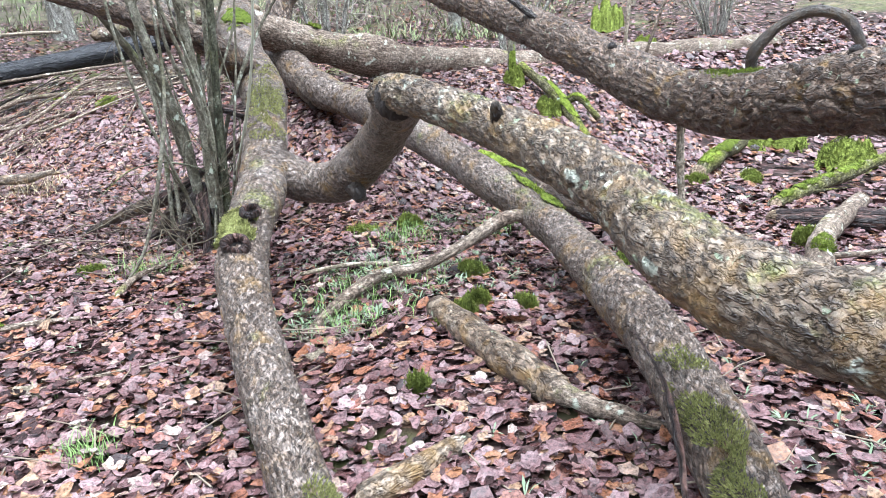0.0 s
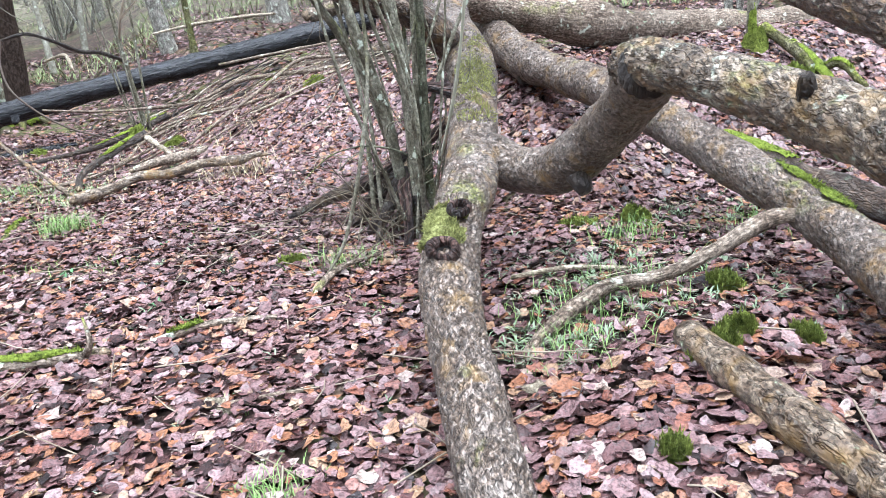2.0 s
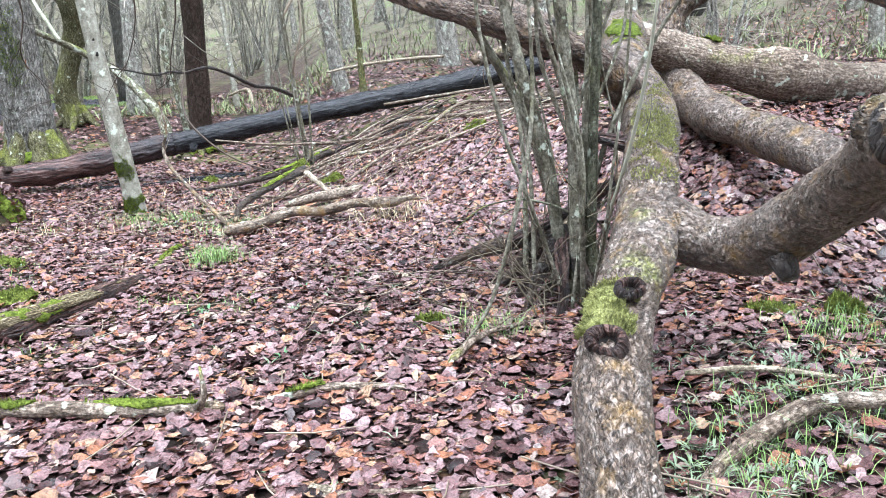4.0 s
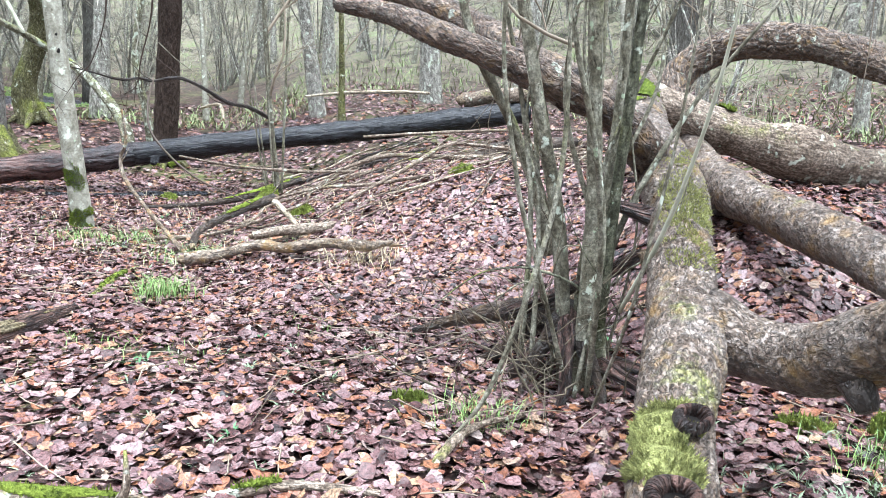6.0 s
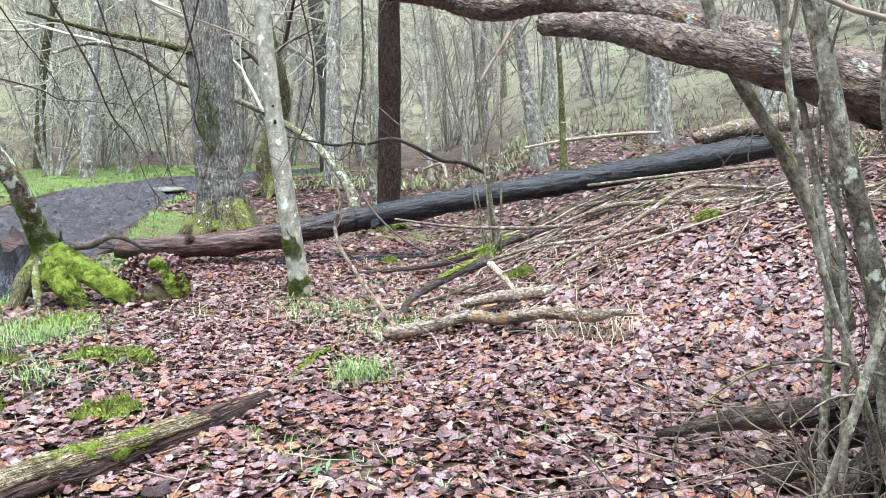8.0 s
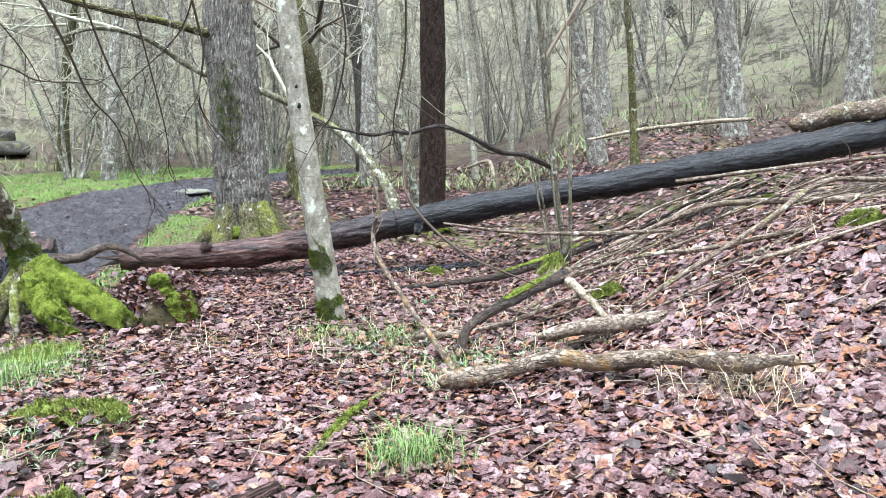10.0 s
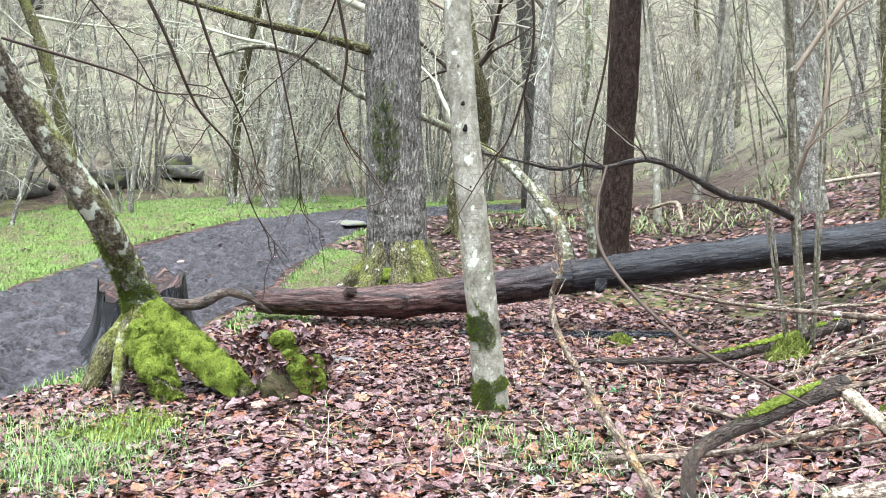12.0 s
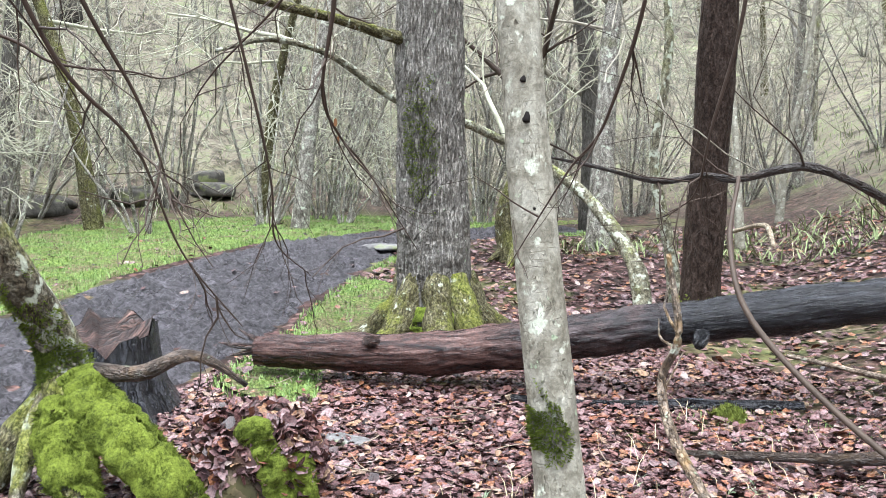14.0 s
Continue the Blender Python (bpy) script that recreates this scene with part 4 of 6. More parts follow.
branch([(-2.9, 12.3, 1.12), (-1.7, 12.6, 1.25), (-0.4, 12.5, 1.35), (0.9, 12.6, 1.4)], [0.018, 0.02, 0.018, 0.012], BARK_STICK, "long bleached branch on the bank", 2, 23)
branch([(-2.0, 15.2, 1.75), (-0.6, 15.4, 1.95), (0.6, 15.5, 2.1)], [0.12, 0.14, 0.12], BARK_STICK, "grey log lying on the bank", 0, 24, 14)

branch([(4.75, 6.9, 0.95), (4.75, 6.86, 1.19), (4.9, 6.74, 1.42), (5.11, 6.57, 1.53), (5.31, 6.4, 1.45), (5.41, 6.3, 1.2), (5.6, 6.18, 0.7)], [0.05, 0.05, 0.045, 0.045, 0.05, 0.05, 0.05], BARK_LICHEN, "arched grey branch above mossy stones", 1, 30)
branch([(1.7, 6.1, 0.62), (1.87, 5.81, 0.55), (2.05, 5.31, 0.45), (2.24, 4.89, 0.38), (2.45, 4.5, 0.32)], [0.06, 0.075, 0.08, 0.08, 0.06], BARK_RIDGED, "dark log lying under the fallen stems", 0, 31, 12, [(0.1, 0.5, 0.0)])
branch([(2.85, 4.9, 0.12), (2.82, 4.92, 0.5), (2.80, 4.93, 0.98)], [0.03, 0.026, 0.022], BARK_PALESTICK, "upright dead stick propping the arched trunk", 1, 32)
branch([(3.11, 8.5, 1.12), (3.27, 8.05, 0.88), (3.35, 7.69, 0.62), (3.4, 7.4, 0.4)], [0.05, 0.06, 0.06, 0.04], BARK_MOSSY, "moss-wrapped branch leaning off the rotten log", 1, 33, 10, [(0.1, 0.9, 0.0)])
branch([(3.1, 8.75, 0.75), (3.12, 8.8, 1.5), (3.08, 8.85, 2.3)], [0.05, 0.04, 0.035], BARK_STEM, "upright sapling stem with mossy foot", 1, 34, 10, [(0.0, 0.45, 0.0)])
branch([(4.2, 8.4, 0.7), (4.25, 8.36, 1.23), (4.3, 8.3, 2.1)], [0.025, 0.022, 0.018], BARK_PALESTICK, "thin upright pale stick", 1, 35)
branch([(4.38, 8.3, 0.7), (4.45, 8.25, 1.2), (4.68, 8.12, 1.95)], [0.02, 0.018, 0.012], BARK_STICK, "thin leaning stick beside the rotten log", 1, 36)
branch([(2.7, 3.6, 0.22), (3.0, 3.9, 0.24), (3.4, 4.3, 0.26), (4.2, 4.9, 0.25)], [0.06, 0.07, 0.07, 0.06], BARK_STICK, "dead grey log lying on mossy stones", 1, 37, 12, [(0.3, 0.5, 0.2)])
branch([(3.88, 5.36, 0.16), (4.35, 5.58, 0.2), (4.86, 5.76, 0.24), (5.5, 6.0, 0.3)], [0.05, 0.06, 0.055, 0.04], BARK_MOSSY, "mossy branch on the leaf bank", 1, 38, 12, [(0.02, 0.5, 0.0), (0.4, 0.95, 0.1)])
branch([(3.98, 6.5, 0.2), (4.4, 6.85, 0.26), (4.93, 7.2, 0.34)], [0.07, 0.085, 0.06], BARK_MOSSY, "short log wrapped in bright moss", 1, 39, 12, [(0.0, 0.6, 0.0), (0.4, 1.0, 0.2)])
branch([(3.6, 4.98, 0.18), (3.85, 4.75, 0.2), (4.15, 4.45, 0.2), (4.6, 4.1, 0.2)], [0.06, 0.075, 0.075, 0.06], BARK_ROT, "dark rotten log lying on the leaf bank", 2, 46, 14)
branch([(3.3, 7.95, 0.66), (3.42, 7.75, 0.82), (3.55, 7.55, 0.62)], [0.03, 0.035, 0.025], BARK_MOSSY, "bent mossy root standing out of leaves", 0, 47, 10, [(0.0, 1.0, 0.0)])
branch([(5.6, 6.9, 0.2), (5.75, 6.6, 0.5), (5.6, 6.3, 0.8)], [0.03, 0.028, 0.018], BARK_MOSSY, "mossy forked stick rising from the bank", 2, 48, 9, [(0.0, 0.6, 0.0)])
branch([(-4.78, 10.93, 0.80), (-4.14, 11.02, 0.72), (-3.36, 11.11, 0.70), (-2.67, 11.1, 0.74)], [0.012, 0.018, 0.02, 0.016], BARK_STICK, "long grey branch caught in the brash", 4, 40, 8)
branch([(-3.22, 9.89, 0.48), (-2.75, 10.15, 0.62), (-2.23, 10.37, 0.68), (-1.71, 10.53, 0.79), (-1.39, 10.55, 0.81)], [0.012, 0.016, 0.018, 0.018, 0.014], BARK_STICK, "thin crooked branch over the brash", 5, 41, 8)
branch([(-2.5, 9.3, 0.42), (-2.33, 9.53, 0.55), (-1.87, 10.22, 0.87), (-1.55, 10.84, 1.12), (-1.23, 10.95, 1.14), (-0.5, 10.9, 1.1)], [0.012, 0.016, 0.02, 0.02, 0.02, 0.016], BARK_STICK, "pale bent branch rising over the brash", 4, 42, 9)
branch([(-2.99, 11.22, 0.70), (-2.51, 11.74, 0.90), (-2.04, 11.81, 0.94), (-1.47, 11.65, 0.96), (-0.8, 11.5, 1.0)], [0.02, 0.03, 0.032, 0.03, 0.025], BARK_STICK, "bleached limb lying in the brash", 2, 43, 10)
branch([(-4.56, 14.61, 1.65), (-3.92, 14.8, 1.75), (-3.04, 14.69, 1.80), (-2.49, 14.57, 1.80)], [0.018, 0.025, 0.03, 0.025], BARK_PALESTICK, "pale bent branch behind the black log", 3, 44, 8)
branch([(-3.0, 9.0, 0.25), (-2.76, 9.13, 0.3), (-2.3, 9.35, 0.34), (-1.7, 9.4, 0.42), (-1.2, 9.35, 0.46)], [0.04, 0.05, 0.055, 0.05, 0.04], BARK_STICK, "rotten grey branch half buried in leaves", 2, 45, 10)

# brash heaped below the slanting log
r = np.random.default_rng(77)
for k in range(46):
    x, y = r.uniform(-3.6, 0.2), r.uniform(9.3, 13.2)
    ang = r.normal(0.5, 0.7)
    l = r.uniform(0.7, 2.4)
    d = np.array([math.cos(ang), math.sin(ang)])
    lift, rad = r.uniform(0.04, 0.30), r.uniform(0.006, 0.022)
    pts = []
    for q in np.linspace(-0.5, 0.5, 6):
        m0 = np.array([x, y]) + d * l * q + r.normal(size=2) * 0.07
        pts.append((m0[0], m0[1], gz(*m0) + 0.02 + lift * (q + 0.5) ** 1.5 + r.uniform(0, 0.05)))
    branch(pts, np.linspace(rad, rad * 0.35, 6), [BARK_STICK, BARK_RIDGED, BARK_PALESTICK][k % 3] if k % 2 else BARK_STICK, "grey dead branch in a heap of brash", int(r.integers(2, 6)), 100 + k, 8)
branch([(-1.9, 11.9, 0.85), (-1.3, 12.4, 1.0), (-0.7, 12.9, 1.12), (-0.1, 13.3, 1.2)], [0.07, 0.09, 0.09, 0.07], BARK_RIDGED, "dark rotten log beneath the brash", 2, 170, 14)


# ---- standing trees ----
def grow(g, p, d, length, rad, depth, r, sides=5, droop=0.0, kids=5, spread=0.8, wob=0.22, step=None, min_r=0.0022):
    """A branch that divides."""
    n = 5 if depth > 0 else 3
    pts = [np.array(p, float)]
    d = np.array(d, float) / np.linalg.norm(d)
    for k in range(n):
        d = d + r.normal(size=3) * wob + np.array([0, 0, -droop])
        d /= np.linalg.norm(d)
        pts.append(pts[-1] + d * length / n)
    tip = max(rad * 0.35, min_r)
    tube(g, pts, np.linspace(rad, tip, n + 1), sides, step or length, cap=False)
    if depth <= 0:
        return
    for k in range(kids):
        i = r.integers(1, n + 1)
        side = r.normal(size=3)
        dd = pts[i] - pts[i - 1]
        dd = dd / np.linalg.norm(dd) + side / np.linalg.norm(side) * spread
        rr = max(rad * (1 - 0.6 * i / n) * r.uniform(0.4, 0.65), min_r)
        grow(g, pts[i], dd, length * r.uniform(0.4, 0.7), rr, depth - 1, r, max(3, sides - 1), droop, kids, spread, wob, None, min_r)


def tree(name, pts, radii, material, label, twig_material, branches, seed, sides=20, bulge=0.05, freq=5, roots=0, step=0.08, ridge=None):
    """A standing tree: trunk, foot with roots, branches; branches: rows of height share, direction, length, radius, depth."""
    x, y, z = pts[0]
    base = (x, y, gz(x, y))
    t = thing(name, base, label, "tree")
    g = Geo()
    tube(g, pts, radii, sides, step, bulge, freq, seed, ridge=ridge)
    settle(part("trunk", g, material, t), base)
    r = np.random.default_rng(seed)
    for k in range(roots):
        a = k * 6.283 / roots + r.uniform(-0.3, 0.3)
        c, s = math.cos(a), math.sin(a)
        r0 = radii[0]
        l = r0 * r.uniform(1.5, 2.2)
        zz = gz(x + c * l, y + s * l)
        limb(t, base, "root", [(x + c * r0 * 0.45, y + s * r0 * 0.45, base[2] + r0 * 1.3), (x + c * r0 * 0.95, y + s * r0 * 0.95, base[2] + r0 * 0.45), (x + c * l, y + s * l, zz - 0.03)],
             [r0 * 0.30, r0 * 0.30, r0 * 0.12], BARK_MOSSY, "mossy root flare", 10, 0.06, 0.2, 12, seed + k)
    c = spline(pts, 40)
    for k, (u, d, l, rad, depth) in enumerate(branches):
        gb = Geo()
        rr = np.random.default_rng(seed * 31 + k)
        grow(gb, c[int(u * 39)], d, l, rad, depth, rr, 6, 0.02, 5, 0.75, 0.18)
        settle(part("branch", gb, twig_material, t), base)
    return t, base


birch, bb = tree("pale_tree", [(-5.17, 9.66, 0.02), (-5.22, 9.62, 0.6), (-5.36, 9.58, 1.9), (-5.5, 9.6, 3.6), (-5.6, 9.7, 6.5)], [0.115, 0.098, 0.090, 0.08, 0.05], BARK_PALE,
     "young pale grey smooth-barked tree with mossy foot", TWIG, [(0.62, (-0.6, -0.5, 0.6), 1.4, 0.011, 2), (0.75, (0.7, -0.3, 0.5), 1.6, 0.012, 2), (0.85, (-0.3, 0.6, 0.5), 1.6, 0.012, 2)], 201, 22, 0.05, 4, step=0.05)
BCV, BRV = [(-5.17, 9.66, 0.02), (-5.22, 9.62, 0.6), (-5.36, 9.58, 1.9)], [0.115, 0.098, 0.090]
moss_on(birch, bb, BCV, BRV, 0.0, 0.30, 0.5, 3.4, 5000, 21, MOSS, 0.012, fade=0.9, shell=False)
moss_on(birch, bb, BCV, BRV, 0.42, 0.60, 0.2, 2.6, 3000, 22, MOSS_DARK, 0.012, fade=0.9, shell=False)
for q, s_ in (((-5.302, 9.513, 1.86), 0.020), ((-5.262, 9.523, 1.50), 0.014), ((-5.318, 9.511, 2.02), 0.012)):
    g = Geo()
    blob(g, q, (s_, 0.010, s_ * 1.3), 6, 10, 0.35, 5, 3)
    settle(part("knot", g, HOLLOW, birch, "dark branch scar"), bb)

oak, ob_ = tree("oak_tree", [(-8.48, 12.14, 0.22), (-8.49, 12.12, 0.75), (-8.5, 12.1, 1.5), (-8.52, 12.07, 3.0), (-8.55, 12.0, 6.5)], [0.50, 0.36, 0.33, 0.31, 0.27], BARK_OAK,
     "large oak trunk with furrowed grey bark and mossy foot", TWIG_PALE, [(0.80, (-0.8, -0.5, 0.2), 3.0, 0.05, 2)], 202, 96, 0.045, 6, roots=8, step=0.03, ridge=(0.03, 0.05, 0.26))
limb(oak, ob_, "limb", [(-8.55, 12.0, 3.12), (-8.63, 11.6, 3.15), (-8.63, 11.09, 3.18), (-8.67, 10.33, 3.2), (-8.8, 9.4, 3.3)], [0.07, 0.055, 0.045, 0.035, 0.02], BARK_MOSSY, "dark mossy limb", 9, 0.06, 0.15, 12, 9)
OCV, ORV = [(-8.48, 12.14, 0.22), (-8.49, 12.12, 0.75), (-8.5, 12.1, 1.5)], [0.52, 0.38, 0.33]
moss_on(oak, ob_, OCV, ORV, 0.0, 0.46, -0.2, 4.8, 14000, 23, MOSS_DARK, 0.022, 0.03, fade=0.9)
moss_on(oak, ob_, [(-8.5, 12.1, 1.5), (-8.51, 12.08, 2.2), (-8.52, 12.07, 3.0)], [0.33, 0.32, 0.31], 0.0, 0.9, 0.5, 1.1, 2600, 24, MOSS_DARK, 0.02, 0.015, fade=1.0, shell=False)
dark_tree, db_ = tree("dark_tree", [(-7.05, 14.6, 0.3), (-7.0, 14.55, 0.9), (-6.84, 14.39, 2.36), (-6.58, 14.06, 4.4), (-6.4, 13.9, 7)], [0.25, 0.20, 0.185, 0.17, 0.14], BARK_DARK,
     "straight dark brown trunk with moss at its foot", TWIG_DARK, [(0.75, (0.6, -0.4, 0.3), 1.5, 0.02, 2)], 203, 44, 0.04, 4, roots=5, ridge=(0.012, 0.04, 0.08))
moss_on(dark_tree, db_, [(-7.05, 14.6, 0.3), (-7.02, 14.57, 0.6), (-7.0, 14.55, 0.9)], [0.26, 0.22, 0.2], 0.0, 0.75, 0.0, 4.5, 1600, 25, MOSS, 0.022, 0.03)

TILT = [(-7.42, 8.5, 0.22), (-7.46, 8.48, 0.55), (-7.52, 8.44, 0.82), (-7.36, 8.14, 1.28), (-7.38, 7.9, 1.66), (-7.36, 7.6, 2.12), (-7.2, 7.1, 2.9), (-6.9, 6.5, 4.2)]
tilt, tb = tree("leaning_tree", TILT, [0.15, 0.13, 0.105, 0.10, 0.095, 0.09, 0.08, 0.06], BARK_TILT, "leaning lichen-spotted tree with mossy spreading roots", TWIG, [(0.9, (0.8, 0.3, 0.3), 1.8, 0.02, 2)], 204, 22, 0.10, 8)
for k, (pts, rad, mat_) in enumerate([
        ([(-7.44, 8.5, 0.62), (-7.15, 8.52, 0.46), (-6.88, 8.60, 0.30), (-6.55, 8.74, 0.08)], [0.09, 0.10, 0.105, 0.06], BARK_MOSSY),
        ([(-7.46, 8.46, 0.62), (-7.22, 8.36, 0.42), (-7.0, 8.33, 0.24), (-6.8, 8.34, 0.06)], [0.09, 0.095, 0.095, 0.06], BARK_MOSSY),
        ([(-7.47, 8.42, 0.6), (-7.36, 8.26, 0.36), (-7.2, 8.14, 0.08)], [0.06, 0.05, 0.035], BARK_TILT),
        ([(-7.5, 8.45, 0.6), (-7.56, 8.28, 0.36), (-7.52, 8.08, 0.06)], [0.10, 0.09, 0.06], BARK_MOSSY),
        ([(-7.52, 8.55, 0.5), (-7.75, 8.6, 0.3), (-8.0, 8.6, 0.12)], [0.08, 0.08, 0.05], BARK_MOSSY),
        ([(-7.35, 8.55, 0.66), (-7.15, 8.72, 0.66), (-7.05, 8.9, 0.74), (-6.95, 9.02, 0.70), (-6.85, 9.15, 0.58)], [0.045, 0.038, 0.034, 0.026, 0.014], BARK_RIDGED)]):
    limb(tilt, tb, "root", pts, rad, mat_, "spreading mossy root", 14, 0.04, 0.2, 12, 300 + k)
moss_on(tilt, tb, [(-7.44, 8.5, 0.62), (-7.15, 8.52, 0.46), (-6.88, 8.60, 0.30), (-6.55, 8.74, 0.08)], [0.10, 0.115, 0.12, 0.07], 0.05, 1.0, -0.1, 3.9, 11000, 26, MOSS, 0.020, 0.028, fade=0.4)
moss_on(tilt, tb, [(-7.46, 8.46, 0.62), (-7.22, 8.36, 0.42), (-7.0, 8.33, 0.24), (-6.8, 8.34, 0.06)], [0.09, 0.095, 0.095, 0.06], 0.2, 1.0, 0.0, 3.6, 8000, 27, MOSS, 0.020, 0.026, fade=0.45)
moss_on(tilt, tb, TILT, [0.15, 0.13, 0.105, 0.10, 0.095, 0.09, 0.08, 0.06], 0.0, 0.42, 0.2, 5.6, 9000, 28, MOSS_DARK, 0.016, fade=0.8, shell=False)

# a mossy boulder beside its roots
def rock(name, at, size, material, label, seed, mossy=0, group="", floor=-0.5, power=0.8):
    z = gz(at[0], at[1])
    t = thing(name, (at[0], at[1], z), label, "rock", group)
    g = Geo()
    blob(g, (0, 0, size[2] * 0.3), size, 18, 26, 0.2, 2.6, seed, floor, power)
    part("stone", g, material, t)
    if mossy:
        r = np.random.default_rng(seed)
        th, ph = np.arccos(r.uniform(0.0, 1, mossy * 3)), r.uniform(-3.14, 3.14, mossy * 3)
        n = np.stack([np.sin(th) * np.cos(ph), np.sin(th) * np.sin(ph), np.cos(th)], 1)
        sg = lambda q: np.sign(q) * np.abs(q) ** power
        shape = sg(n) * (1 + 0.2 * (waves(sg(n), 2.6, seed) + 0.4 * waves(sg(n), 7.8, seed + 5)))[:, None]
        blob(g := Geo(), (size[0] * 0.28, size[1] * 0.05, size[2] * 0.26), (size[0] * 0.78, size[1] * 1.02, size[2] * 0.98), 16, 24, 0.22, 3.4, seed + 2, floor, power)
        ok = (waves(n, 2.5, seed + 9) + 0.6 * waves(n, 9, seed + 8) + 1.3 * n[:, 0] + 0.3) > 0.2
        moss_tufts(g, (shape * np.asarray(size) + np.array([0, 0, size[2] * 0.3]))[ok], n[ok], 0.018, r)
        part("moss", g, MOSS, t, "bright moss cushion")
    return t


boulder = rock("mossy_mound", (-6.66, 9.10), (0.37, 0.29, 0.33), GROUND, "low earthy boulder under dead leaves with a mossy edge", 401)
bz = (-6.66, 9.10, gz(-6.66, 9.10))
for k_, (pp, rr_) in enumerate([([(-6.56, 8.92, 0.42), (-6.46, 8.96, 0.44), (-6.40, 9.0, 0.40)], [0.03, 0.05, 0.05]), ([(-6.42, 8.98, 0.42), (-6.36, 9.0, 0.27), (-6.33, 9.02, 0.08)], [0.055, 0.065, 0.06]), ([(-6.36, 9.12, 0.36), (-6.33, 9.14, 0.22), (-6.32, 9.15, 0.08)], [0.04, 0.06, 0.06])]):
    settle(part("moss", tube_geo(pp, rr_, 14), MOSS, boulder, "bright moss along its edge"), bz)
    moss_on(boulder, bz, pp, rr_, 0.0, 1.0, 0.0, 6.0, 2500, 410 + k_, MOSS, 0.018, 0.02, fade=0.6)
rock("mossy_boulder", (-7.55, 9.7), (0.22, 0.2, 0.16), STONE, "small mossy stone by the log end", 402, 1200)
rock("flat_stone", (-7.1, 10.0), (0.16, 0.1, 0.04), STONE, "flat grey stone on leaves", 403)
rock("flat_stone", (-12.6, 15.0), (0.40, 0.22, 0.07), STONE, "flat wet stone on the muddy path", 404)
# stump at the path edge
sx, sy = -8.62, 9.05
sz = gz(sx, sy)
stump = thing("tree_stump", (sx, sy, sz), "old sawn wet black tree stump beside the path", "stump")
g = Geo()
n = 30
a = np.linspace(0, 2 * np.pi, n + 1)
rows = []
for z, rr in ((-0.06, 0.60), (0.06, 0.50), (0.2, 0.42), (0.38, 0.38), (0.58, 0.36)):
    f = 1 + (0.10 + 0.20 * (rr - 0.34)) * np.sin(5 * a + 1.1) + 0.06 * np.sin(9 * a)
    top = (0.07 * np.cos(a - 2.2) + 0.04 * np.sin(7 * a) + 0.025 * np.sin(13 * a + 1)) * (z / 0.5)
    rows.append(np.stack([np.cos(a) * rr * f, np.sin(a) * rr * f, z + top], 1))
i, j = np.meshgrid(np.arange(4), np.arange(n), indexing="ij")
b = (i * (n + 1) + j).ravel()
g.add(np.array(rows).reshape(-1, 3), np.stack([b, b + 1, b + n + 2, b + n + 1], 1), None, np.stack([np.tile(a * 0.4, 5), np.repeat([0, 0.12, 0.24, 0.4, 0.56], n + 1)], 1))
part("bark", g, BARK_WET, stump)
rim = rows[-1][:-1] * np.array([0.97, 0.97, 1])
g = Geo().add(np.vstack([rim, [[0, 0, 0.47]]]), None, [(k, (k + 1) % n, n) for k in range(n)], np.vstack([rim, [[0, 0, 0.5]]])[:, :2])
part("cut_top", g, BARK_ROT, stump, "weathered sawn top")

# thin tree with the long level branch
thin, thb = tree("sapling", [(-3.96, 12.0, 0.3), (-3.97, 11.85, 0.9), (-3.98, 11.7, 1.6), (-3.98, 11.45, 3.0), (-4.0, 11.3, 5.0)], [0.048, 0.036, 0.032, 0.028, 0.02], BARK_STEM,
     "slender lichen-grey sapling with bare branches", TWIG, [(0.5, (0.5, -0.5, 0.7), 1.5, 0.018, 2), (0.65, (0.4, 0.3, 0.8), 1.8, 0.02, 2), (0.75, (-0.5, -0.3, 0.7), 1.5, 0.015, 2)], 205, 14, 0.08, 8)
limb(thin, thb, "long_branch", [(-3.97, 11.8, 1.28), (-4.12, 11.4, 1.42), (-4.25, 11.1, 1.46), (-4.42, 10.75, 1.62), (-4.6, 10.6, 1.70), (-4.85, 10.5, 1.65), (-5.0, 10.45, 1.67), (-5.15, 10.3, 1.64), (-5.3, 10.0, 1.70), (-5.42, 9.75, 1.74)], [0.028, 0.026, 0.024, 0.022, 0.019, 0.017, 0.014, 0.012, 0.009, 0.005], BARK_RIDGED, "long dark level branch", 8, 0.04, 0.22, 24, 5)
r = np.random.default_rng(15)
for p0 in ((-4.25, 11.1, 1.46), (-4.6, 10.6, 1.70), (-4.85, 10.5, 1.65), (-5.0, 10.45, 1.67), (-5.15, 10.3, 1.64), (-5.3, 10.0, 1.7)):
    gb = Geo()
    grow(gb, p0, (r.normal() * 0.6 - 0.3, r.normal() * 0.6 - 0.3, r.normal() * 0.7), r.uniform(0.3, 0.7), 0.006, 1, r, 5, 0.0, 3, 0.7, 0.25, None, 0.0015)
    settle(part("twig", gb, TWIG_DARK, thin), thb)
limb(thin, thb, "long_branch", [(-4.85, 10.5, 1.66), (-4.75, 10.2, 1.35), (-4.5, 9.9, 1.05), (-3.9, 9.6, 0.7), (-3.2, 9.4, 0.5)], [0.010, 0.012, 0.012, 0.010, 0.006], TWIG_DARK, "drooping side branch", 7, 0.05, 0.1, 18, 6)
